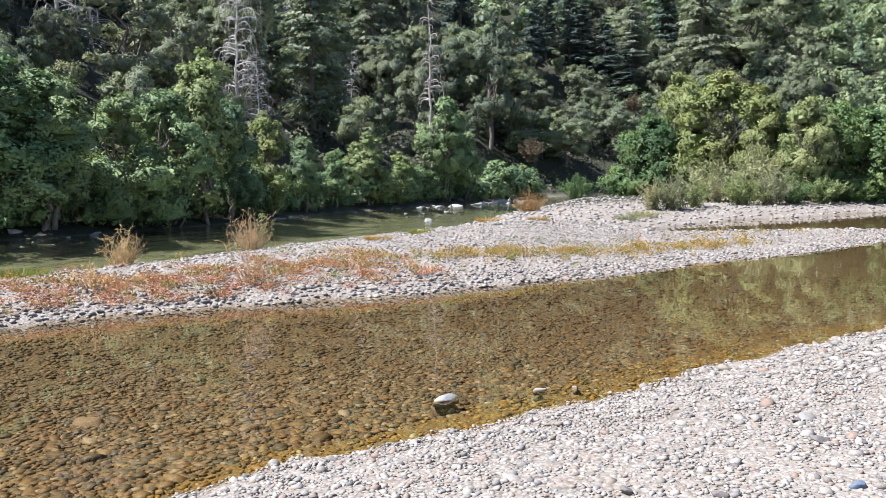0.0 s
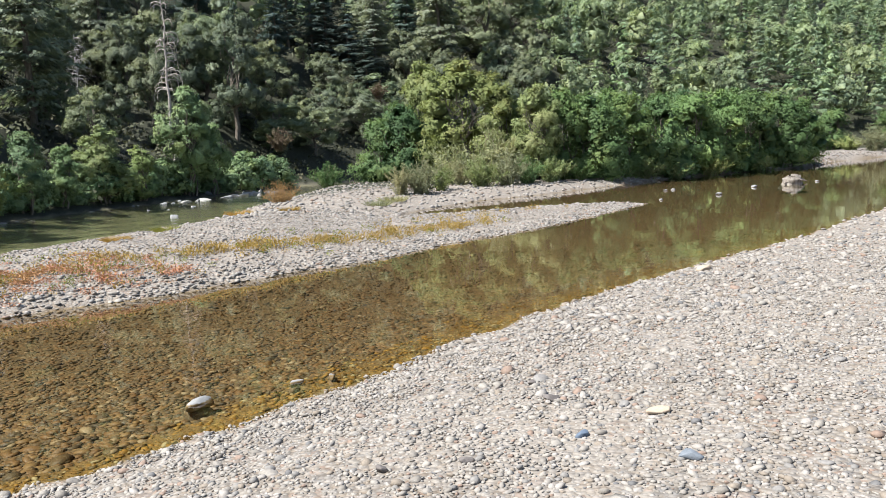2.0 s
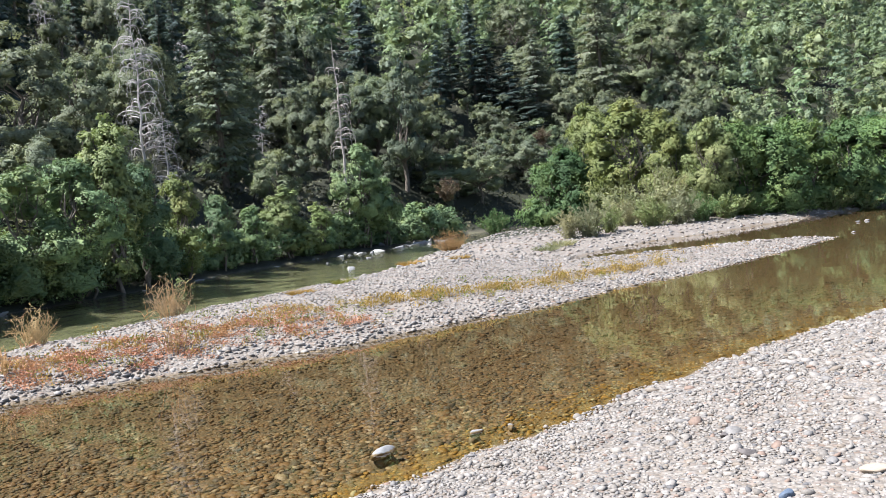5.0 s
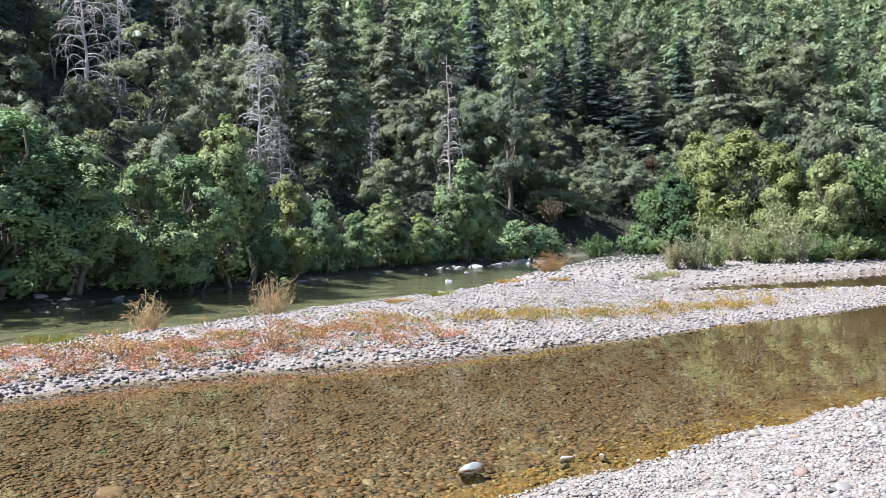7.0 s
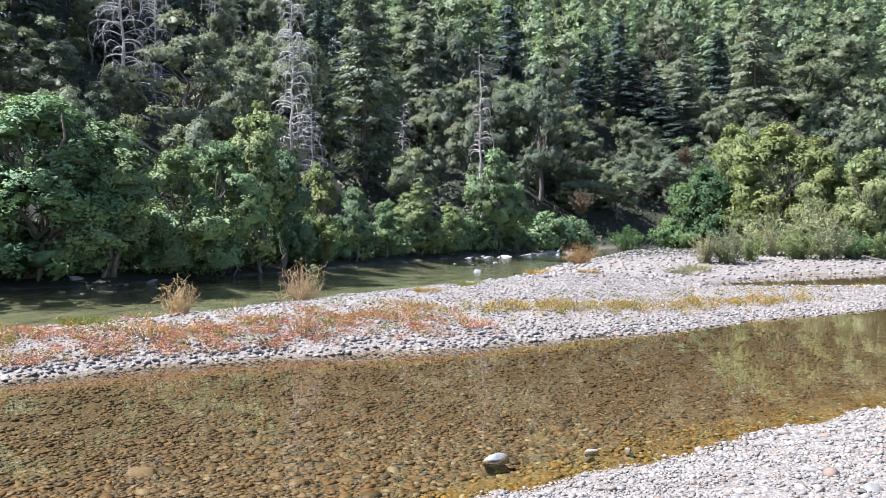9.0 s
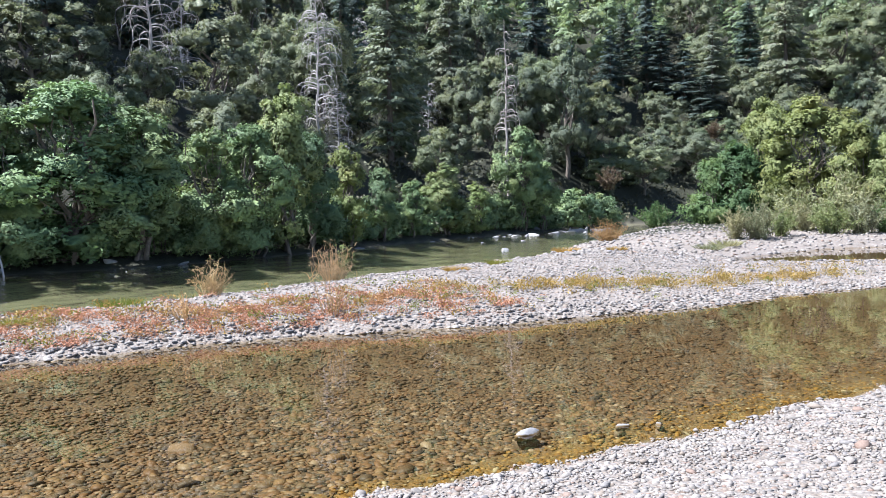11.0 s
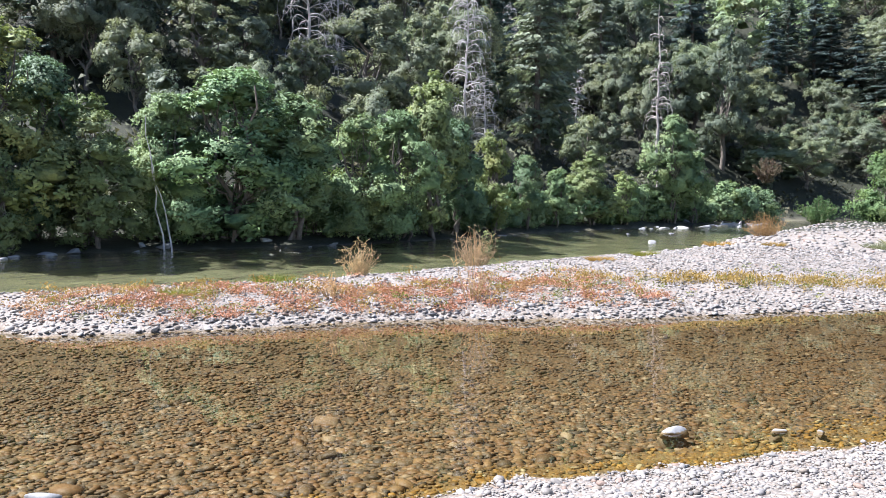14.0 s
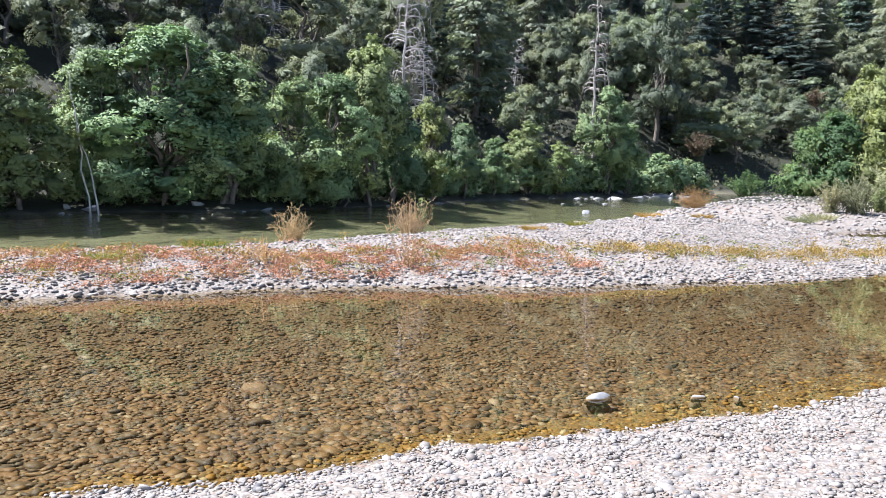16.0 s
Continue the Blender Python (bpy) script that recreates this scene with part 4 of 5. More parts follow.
STANDING = []
for n, (az, low, top, half, kind, idx) in enumerate([
        (-24.7, 8.0, 18.5, 2.3, SNAGS, 0), (-14.0, 5.0, 16.2, 1.8, SNAGS, 0), (-12.6, 3.6, 9.2, 1.5, SNAGS, 1), (-6.3, 4.4, 9.2, 1.1, SNAGS, 1), (-23.0, 9.0, 17.0, 1.6, SNAGS, 1),
        (-20.9, 4.6, 15.0, 3.2, OAKS, 3), (-29.2, 8.0, 13.6, 2.6, OAKS, 0), (-32.0, 7.4, 14.5, 2.4, OAKS, 3), (-18.4, 11.5, 15.9, 1.3, OAKS, 1), (-15.6, 12.3, 16.4, 1.3, OAKS, 2), (-26.8, 11.0, 16.5, 1.6, OAKS, 1),
        (-8.9, 3.6, 19.5, 3.7, PALEFIRS, 0), (-4.7, 6.0, 17.5, 2.3, PALEFIRS, 1), (1.3, 8.0, 16.5, 2.1, FIRS, 2), (-2.3, 9.0, 15.0, 1.8, OAKS, 0), (-3.4, 4.8, 9.8, 1.5, OAKS, 1), (-1.9, 3.4, 7.9, 1.4, OAKS, 2), (-6.6, 10.0, 15.5, 1.8, OAKS, 3),
        (3.4, 2.2, 11.9, 2.0, OAKS, 3), (5.0, 2.4, 8.6, 1.7, OAKS, 3), (10.0, 4.6, 8.3, 1.65, OAKS, 0), (7.1, 4.2, 6.9, 1.05, OAKS, 1), (11.9, 1.9, 4.9, 1.8, OAKS, 2), (6.1, 1.0, 4.4, 2.2, OAKS, 1), (8.6, 0.9, 4.6, 1.9, OAKS, 0),
        (13.4, 1.8, 6.4, 1.6, OAKS, 3), (8.9, 8.3, 14.9, 1.5, FIRS, 0), (7.3, 8.0, 13.6, 1.5, FIRS, 1), (13.1, 6.3, 12.2, 1.8, PALEFIRS, 2), (6.4, 7.0, 12.4, 1.5, FIRS, 0), (9.8, 7.4, 12.2, 1.6, FIRS, 1), (11.3, 6.4, 11.0, 1.7, FIRS, 2),
        (12.5, 5.2, 9.0, 1.5, FIRS, 1), (11.9, 10.4, 14.3, 1.6, OAKS, 2), (17.6, 5.0, 15.8, 2.5, PALEFIRS, 0), (15.3, 7.6, 13.2, 1.7, FIRS, 1), (20.6, 6.6, 12.2, 2.2, OAKS, 3), (22.8, 7.8, 13.2, 2.1, OAKS, 1), (15.4, 4.5, 9.2, 1.6, OAKS, 0),
        (-41.0, 9.0, 17.0, 2.6, FIRS, 0), (-38.4, 9.5, 18.0, 2.4, FIRS, 1), (-35.6, 9.0, 18.0, 2.4, FIRS, 2), (-45.6, 8.0, 15.0, 2.8, OAKS, 3), (-34.2, 11.5, 15.5, 1.6, OAKS, 0), (-39.2, 11.5, 15.2, 1.5, OAKS, 1)]):
    dist = foot(az, low)
    x, y = polar(az, dist)
    tall, broad = {id(OAKS): ((9.0, 9.0, 9.0, 13.0)[idx], 3.1), id(FIRS): (14.0, 2.8), id(PALEFIRS): (14.0, 3.0)}.get(id(kind), ((13.0, 11.0)[idx % 2], 2.3))
    across = dist * math.tan(radians(half)) / broad
    upward = (dist * math.tan(radians(top)) + 1.93 - height(x, y)) / tall
    kind.put(idx, x, y, across, n * 53.0, upward / across)
    STANDING.append((az, half, low + 0.3 * (top - low), dist))
for i, (az, dist, top) in enumerate([(6.2, 79, 6.4), (13.2, 106, 13.0)]):
    x, y = polar(az, dist)
    red = willow(170 + i, M_REDLEAF, tall=2.6, wide=1.2, leaves=2200, size=0.2, slim=0.5, name="red_shrub")
    tagged(red, "shrub with reddening autumn leaves on the slope", "shrub")
    red.matrix_basis = pose(x, y, max(height(x, y), top - 2.6))
x, y = polar(-0.75, 82)
tall_snag = snag(410, 21.0 - height(x, y), 2.0, 46, 0.36, 4)
tagged(tall_snag, "tall bleached dead tree with curved bare branches", "dead tree")
tall_snag.matrix_basis = pose(x, y, height(x, y), 0, 0, 40)

# the rest of the slopes, thinning upwards
rng = np.random.default_rng(9)
ax_, ay_ = scatter(-115, 210, 15, 280, 5.4, 8)
bx_, by_ = scatter(-150, 330, 15, 370, 7.9, 18)
near_slope = lambda x, y: ((np.hypot(x, y) < 100) & (np.degrees(np.arctan2(x, y)) < 14)) | ((np.hypot(x, y) < 128) & (np.degrees(np.arctan2(x, y)) < 11.5))
na, nb = near_slope(ax_, ay_), ~near_slope(bx_, by_)
px, py = np.concatenate([ax_[na], bx_[nb]]), np.concatenate([ay_[na], by_[nb]])
ter = terrain(px, py)
az, dist = np.degrees(np.arctan2(px, py)), np.hypot(px, py)
rise = ter["z"] - 1.93
keep = ter["beyond"] & (ter["far"] > 5.0) & (az > -47.5) & (az < 50.5) & (np.degrees(np.arctan2(rise, dist)) < 18.5)
hidden = np.where(az > 13, (np.degrees(np.arctan2(rise + 12, dist)) < np.where(az > 40, 1.0, 4.5)), False)
STANDING.append((-0.75, 1.2, 5.6, 82.0))
far_wood, tones = {"fir": [], "oak": []}, {"fir": [], "oak": []}
sel = keep & ~hidden
order = np.argsort(dist[sel])
for x, y, a, d, z in zip(*(q[sel][order] for q in (px, py, az, dist, ter["z"]))):
    u, turn = rng.random(), rng.uniform(0, 360)
    # clearings: low growth only, in front of the trees that stand out
    own = math.degrees(2.6 / d)
    low = [e for a0, half, e, far_end in STANDING if abs(a - a0) < 0.8 * half + 0.6 * own and d < far_end + 1.5]
    if low:
        room = min(low) * d * 0.01745 + 1.93 - z
        if room > 2.2:
            OAKS.put(int(rng.integers(3)), x, y, min(1.2, room / 9.0), turn, 1.0, z)
        continue
    if (d < 100 and a < 14) or (d < 128 and a < 11.5):
        if rng.random() < 0.22:
            continue
        if u < 0.64:
            (FIRS if d < 88 else MIDFIRS).put(int(rng.integers(3)), x, y, rng.uniform(0.8, 1.25), turn, rng.uniform(0.9, 1.15), z)
        elif u < 0.92:
            (OAKS if d < 88 else MIDOAKS).put(int(rng.integers(4)), x, y, rng.uniform(0.9, 1.4), turn, rng.uniform(0.9, 1.2), z)
        else:
            SNAGS.put(int(rng.integers(2)), x, y, rng.uniform(0.6, 1.0), turn, 1.0, z)
        continue
    kind, scale, stretch, i = ("fir", rng.uniform(0.9, 1.5), rng.uniform(0.9, 1.2), int(rng.integers(3))) if u < 0.4 else ("oak", rng.uniform(0.85, 1.55), rng.uniform(0.85, 1.2), int(rng.integers(3)))
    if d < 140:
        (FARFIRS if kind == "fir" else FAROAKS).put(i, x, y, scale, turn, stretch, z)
    else:
        v, f, nn = (WOOD_FIR_SHAPES if kind == "fir" else WOOD_OAK_SHAPES)[i][1]
        rot = np.array(rot_z(np.array([radians(turn)]))[0]).T
        far_wood[kind].append(((v * np.array([scale, scale, scale * stretch])) @ rot + np.array([x, y, z]), f, nn @ rot))
        tones[kind].append(np.full(len(v), rng.random()))
# the distant woods use the same paler colours with haze and sunlight in them
for kind, mat in (("fir", M_HAZYFIR), ("oak", M_HAZYOAK)):
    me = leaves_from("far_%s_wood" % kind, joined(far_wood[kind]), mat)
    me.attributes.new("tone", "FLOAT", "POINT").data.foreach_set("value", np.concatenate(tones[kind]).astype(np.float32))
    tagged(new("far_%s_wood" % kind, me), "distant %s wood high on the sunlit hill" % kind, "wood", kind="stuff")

# brushwood on the slopes
bx_, by_ = scatter(-75, 200, 18, 250, 2.8, 41)
bt = terrain(bx_, by_)
ok = bt["beyond"] & (bt["far"] > 1.5) & ((bt["far"] < np.where(bx_ < -12, 50, 48)) | ((np.degrees(np.arctan2(bx_, by_)) > 8) & (bt["z"] > 14))) & seen(bx_, by_, 50) & (np.random.default_rng(42).random(len(bx_)) < 0.95)
brush_rng = np.random.default_rng(43)
bc = np.stack([bx_[ok], by_[ok], bt["z"][ok] + 0.35], 1)
br = np.stack([brush_rng.uniform(0.8, 2.1, len(bc))] * 3, 1) * np.array([1, 1, 0.65])
tagged(new("hillside_brush", leaves_from("hillside_brush", clumps(brush_rng, bc, br, len(bc) * 46, 0.36), M_BRUSH)), "dark olive brushwood under the hillside trees", "brushwood", kind="stuff")


for kind in (ALDERS, LOW_ALDERS, ALDERS_Y, OAKS, FIRS, PALEFIRS, SNAGS, FARFIRS, FAROAKS, MIDFIRS, MIDOAKS, THICKET, GOLDS, SAGES, OLIVES, GREENS):
    for ob, used in zip(kind.specimens, kind.used):
        for o in () if used else (*ob.children_recursive, ob):
            bpy.data.objects.remove(o)


# ---- dry weeds, grasses and herbs of the bar ----
def weed(seed, tall, wide, stems, material, name, label, category, lean_out=0.9, twigs=5, green=0):
    """A dry branching weed: thin crooked stems with side twigs."""
    rng = np.random.default_rng(seed)
    plant = thing(name, label, category)
    pieces = []
    for _ in range(stems):
        a, o = rng.uniform(0, 6.28), rng.random() ** 0.7
        h = tall * (0.4 + 0.75 * rng.random() ** 1.6) * (1 - 0.25 * o)
        s = np.linspace(0, 1, 7)
        ln = np.stack([np.cos(a) * wide * o * (0.42 + 0.58 * s), np.sin(a) * wide * o * (0.42 + 0.58 * s), h * (s - 0.15 * lean_out * o * s ** 3)], 1)
        ln[1:] += rng.normal(0, 0.022, (6, 3)) * s[1:, None]
        pieces.append(tube(ln, np.linspace(0.009, 0.003, 7), 3))
        for _ in range(twigs):
            k = rng.integers(2, 7)
            e = ln[k] + rng.normal(0, 0.11, 3) * tall + np.array([0, 0, 0.07 * tall])
            pieces.append(tube(bend(rng, ln[k], e, 4, 0.15), np.linspace(0.006, 0.003, 4), 3))
    tagged(part("wand_work", mesh_from("wand_work", *joined(pieces), material, True), plant), kind="stuff")
    n = stems * 8
    tips = np.concatenate([v for v, f in pieces])
    p = tips[rng.integers(0, len(tips), n)] + rng.normal(0, 0.008, (n, 3))
    p = p[p[:, 2] > 0.2 * tall]
    n = len(p)
    ln = rng.uniform(0.02, 0.05, n)
    part("dry_foliage", mesh_from("dry_foliage", *blades(p, rng.normal(size=(n, 3)), rng.normal(size=(n, 3)), ln, ln * 0.4), material), plant)
    if green:
        p = np.stack([0.3 + rng.normal(0, 0.1, green), rng.normal(0, 0.12, green), rng.uniform(0.3, 0.95, green) * tall], 1)
        ln = rng.uniform(0.04, 0.09, green)
        tagged(part("green_shoot", mesh_from("green_shoot", *blades(p, rng.normal(size=(green, 3)), rng.normal(size=(green, 3)), ln, ln * 0.4), M_YELLOW), plant, "yellow-green side shoot"), kind="stuff")
    return plant


def tuft(seed, tall, wide, n, material, name, label):
    """A tuft of arching grass blades."""
    rng = np.random.default_rng(seed)
    a, o = rng.uniform(0, 6.28, n), rng.random(n) ** 0.5
    base = np.stack([np.cos(a) * o * wide * 0.5, np.sin(a) * o * wide * 0.5, np.zeros(n)], 1)
    top = base + np.stack([np.cos(a) * o * wide * 0.5 + rng.normal(0, 0.05, n), np.sin(a) * o * wide * 0.5 + rng.normal(0, 0.05, n), tall * rng.uniform(0.4, 1.0, n)], 1)
    w = rng.uniform(0.003, 0.006, n)
    v, f = blades((base + top) / 2, top - base, rng.normal(size=(n, 3)), np.linalg.norm(top - base, axis=1), w * 2.2)
    return tagged(new(name, mesh_from(name, v, f, material)), label, "grass", "grass tufts on the gravel bar")


def set_at(ob, x, y, turn=0.0, scale=1.0, sink=0.02):
    ob.matrix_basis = pose(x, y, height(x, y) - sink, 0, 0, turn) @ Matrix.Scale(scale, 4)
    return ob


set_at(weed(501, 0.72, 0.46, 58, M_STRAW, "dry_weed", "dry straw-coloured bushy weed on the bar crest", "weed"), -6.15, 15.4)
set_at(weed(502, 0.92, 0.56, 60, M_STRAW, "dry_weed", "dry straw-coloured bushy weed with a green shoot", "weed", green=160), -4.5, 18.9, 20)
set_at(weed(503, 0.9, 0.4, 16, M_STRAW, "dry_weed", "thin dry tan weed among red herbs", "weed", twigs=4), -3.3, 13.7)
set_at(weed(504, 0.45, 0.35, 22, M_STRAW, "dry_weed", "thin dry tan weed among red herbs", "weed", twigs=3), -5.6, 12.9)
set_at(weed(505, 1.0, 1.0, 150, M_ORANGE, "dry_brush", "dry orange-brown brush on the gravel bar", "brush", twigs=6), *polar(6.1, 40.5))
for i, (x, y, s, m, lb) in enumerate([(-7.2, 13.8, 1.0, M_GRASS, "yellow-green grass tuft on the bar"), (-8.0, 11.9, 0.8, M_GRASS, "yellow-green grass tuft on the bar"),
                                      (-7.6, 14.6, 1.0, M_GRASS, "yellow-green grass tuft on the bar"), (1.7, 30.5, 1.3, M_OCHRE, "ochre grass tuft at the river edge"),
                                      (2.1, 33.0, 1.0, M_OCHRE, "ochre grass tuft on the bar"), (-1.6, 19.4, 0.8, M_OCHRE, "ochre grass tuft on the bar"),
                                      (7.4, 32.5, 1.5, M_SAGE, "grey-green herb tuft on the gravel"), (3.4, 29, 1.0, M_OCHRE, "ochre grass tuft on the bar"),
                                      (8.4, 34.0, 1.7, M_SAGE, "grey-green herb tuft on the gravel"), (-0.6, 22.0, 0.9, M_GRASS, "yellow-green grass tuft on the bar")]):
    set_at(tuft(520 + i, 0.2, 0.5, 420, m, "grass_tuft", lb), x, y, 40 * i, s)


def along_line(line, half, density, seed):
    """Places scattered about a line."""
    rng = np.random.default_rng(seed)
    out = []
    line = np.array(line, float)
    for a, b in zip(line[:-1], line[1:]):
        n = int(np.hypot(*(b - a)) * half * 2 * density)
        s = rng.random((n, 1))
        out.append(a + (b - a) * s + rng.normal(0, half * 0.55, (n, 2)))
    p = np.concatenate(out)
    t = terrain(p[:, 0], p[:, 1])
    p = np.column_stack([p, t["z"]])
    patch = waves(p[:, 0], p[:, 1], 1.1, seed + 7) + 0.6 * rng.normal(size=len(p))
    return p[t["on_bar"] & (t["z"] > 0.09) & (patch > -0.25)]


def herbs(name, label, places, material, tall, wide, per, seed, upright=0.4):
    """Low herbs, each a sprig of small leaves, in one mesh."""
    rng = np.random.default_rng(seed)
    n = len(places) * per
    c = np.repeat(places, per, 0)
    d = unit(rng.normal(size=(n, 3)) * np.array([1, 1, 0.5]) + np.array([0, 0, upright]))
    s = np.repeat(rng.uniform(0.5, 1.3, len(places)), per)
    p = c + np.stack([rng.normal(0, wide, n) * s, rng.normal(0, wide, n) * s, rng.uniform(0.05, 1, n) * tall * s], 1)
    ln = rng.uniform(0.025, 0.065, n) * s
    v, f = blades(p, d, rng.normal(size=(n, 3)) + np.array([0, 0, 0.6]), ln, ln * 0.36)
    return tagged(new(name, mesh_from(name, v, f, material)), label, "herbs", kind="stuff")


RED_LINE = [(-10.0, 10.9), (-8.6, 11.2), (-6.6, 12.3), (-4.6, 13.6), (-2.4, 14.6), (-0.6, 15.4)]
OCHRE_LINE = [(-2.2, 15.6), (0.2, 16.5), (2.6, 17.8), (5.6, 19.8), (8.2, 21.6)]
herbs("red_herbs", "low rust-red herbs spread over the gravel bar", along_line(RED_LINE, 1.2, 36, 61), M_RUST, 0.075, 0.10, 64, 62)
herbs("ochre_herbs", "low ochre grass and herbs over the gravel bar", np.concatenate([along_line(OCHRE_LINE, 0.55, 40, 63), along_line(RED_LINE, 1.2, 9, 64), along_line([(5, 21), (9, 24.5), (12.5, 25.4)], 0.6, 6, 69)]), M_OCHRE, 0.16, 0.08, 40, 65, 1.4)
herbs("green_herbs", "small green herbs between the stones of the bar", np.concatenate([along_line(RED_LINE, 1.3, 6, 66), along_line(OCHRE_LINE, 1.6, 3.2, 67)]), M_GRASS, 0.12, 0.07, 34, 68, 0.7)


# ---- rocks that stand out ----
def boulder(seed, sx, sy, sz, material, name, label, category, level=3, smooth=True):
    sh, f = stone_shapes(level, 1, seed, 0.03, 9, 0.38, 0.8) if smooth else stone_shapes(3, 1, seed, 0.05, 14, 0.22, 0.7)
    v = sh[0] * np.array([sx, sy, sz]) * 0.5
    k = np.array([noise.noise(Vector(p * 2.2 / max(sx, sy) + seed)) for p in v])
    v = v * (1 + 0.22 * k[:, None])
    return tagged(new(name, mesh_from(name, v, f, material, smooth)), label, category)


def lay(ob, x, y, z, turn=0.0):
    ob.matrix_basis = pose(x, y, z, 0, 0, turn)


lay(boulder(601, 0.28, 0.22, 0.13, M_PALE, "grey_stone", "pale grey stone standing out of the shallow pool", "stone"), 0.01, 7.02, -0.022, 8)
lay(boulder(602, 0.14, 0.11, 0.08, M_PALE, "grey_stone", "small pale stone standing out of the shallow pool", "stone"), 0.85, 7.28, -0.005, 20)
lay(boulder(603, 0.10, 0.08, 0.07, M_PALE, "grey_stone", "small pale stone at the water surface", "stone"), 1.2, 7.34, -0.012, 70)
for i, (x, y, w, h) in enumerate([(0.02, 7.04, 0.38, 0.20), (0.85, 7.29, 0.20, 0.15), (1.2, 7.35, 0.15, 0.14), (-3.97, 4.33, 0.33, 0.18)]):
    lay(boulder(610 + i, w, w * 0.75, h, M_SUNK, "sunken_stone", "brown silted stone under the pool water", "stone"), x, y, -0.025 - h * 0.5, 40 * i)
lay(boulder(604, 0.28, 0.21, 0.17, M_PALE, "grey_stone", "pale grey stone standing out of the shallow pool", "stone"), -3.98, 4.32, -0.025, 10)
lay(boulder(605, 0.46, 0.22, 0.10, M_SUNK, "sunken_boulder", "brown boulder lying under the pool water", "stone"), -3.4, 7.5, -0.30, -15)
lay(boulder(606, 0.13, 0.10, 0.20, M_PALE, "upright_stone", "small white upright stone on the bar crest", "stone"), -8.35, 13.35, height(-8.35, 13.35) + 0.07)
for i, (x, y, s, m, lb) in enumerate([(2.21, 4.69, 0.13, M_DARK, "grey flat pebble on the gravel beach"), (2.05, 3.95, 0.10, M_BLUE, "blue-grey round pebble on the gravel beach"),
                                      (0.93, 4.05, 0.10, M_DARK, "dark brown pebble on the gravel beach"), (2.6, 4.05, 0.15, M_TAN, "tan cobble on the gravel beach"),
                                      (7.24, 10.2, 0.30, M_TAN, "reddish flat cobble near the water"), (2.35, 5.35, 0.10, M_DARK, "grey round pebble on the gravel beach"),
                                      (2.3, 3.3, 0.15, M_BLUE, "blue-grey cobble on the gravel beach"), (1.35, 3.9, 0.09, M_DARK, "dark pebble on the gravel beach")]):
    lay(boulder(620 + i, s * 0.95, s * 0.75, s * 0.45, m, "beach_pebble", lb, "pebble"), x, y, height(x, y) + s * 0.14, i * 50)
rng = np.random.default_rng(77)
bank_stones = [(-22.9, 22.0, 0.7, 0.35), (-21.4, 21.9, 1.0, 0.4), (-21.7, 22.9, 0.8, 0.45), (-21.3, 24.0, 1.3, 0.6), (-21.0, 24.9, 0.9, 0.4), (-19.3, 28.0, 0.9, 0.45), (-19.9, 27.4, 0.6, 0.3), (-16.6, 31.2, 0.8, 0.3), (-15.4, 30.6, 0.5, 0.25), (-0.4, 61.5, 1.7, 0.55), (0.5, 62.2, 0.9, 0.4), (-1.1, 61.0, 0.8, 0.35), (1.2, 63.5, 1.4, 0.5), (2.6, 66.0, 1.7, 0.6), (3.8, 68.5, 1.6, 0.6), (-1.8, 60.4, 0.9, 0.4), (4.6, 72, 2.0, 0.7), (5.4, 70, 1.2, 0.5),
               (-0.8, 40.1, 0.6, 0.4), (-2.3, 50.2, 0.7, 0.35), (-1.2, 49.6, 0.5, 0.3), (-5.2, 38.9, 0.3, 0.2), (0.2, 52.0, 0.8, 0.4), (-13.9, 28.4, 0.8, 0.22), (-14.4, 27.6, 0.6, 0.18),
               (-14.8, 29.2, 0.7, 0.2), (-13.2, 29.4, 0.9, 0.2), (-15.6, 28.4, 0.55, 0.18)]
for (ax, ay), (bx, by) in zip(FAR_BANK[2:8], FAR_BANK[3:9]):
    for i in range(int(np.hypot(bx - ax, by - ay) / 1.9)):
        s = rng.random()
        bank_stones.append((ax + (bx - ax) * s + rng.normal(0.3, 0.3), ay + (by - ay) * s - rng.uniform(0, 0.5), rng.uniform(0.25, 1.1), rng.uniform(0.12, 0.32)))
for i in range(16):
    bank_stones.append((rng.uniform(1.0, 7.5), rng.uniform(66, 76), rng.uniform(0.5, 1.7), rng.uniform(0.35, 0.9)))
for i, (x, y, w, h) in enumerate(bank_stones):
    lay(boulder(640 + i, w, w * rng.uniform(0.6, 0.9), h, M_BOULDER, "river_boulder", "grey river boulder at the foot of the wooded bank" if h > 0.3 else "small grey rock breaking the river surface",
                "boulder", 2, False), x, y, max(height(x, y), -0.1) + h * 0.14, rng.uniform(0, 360))


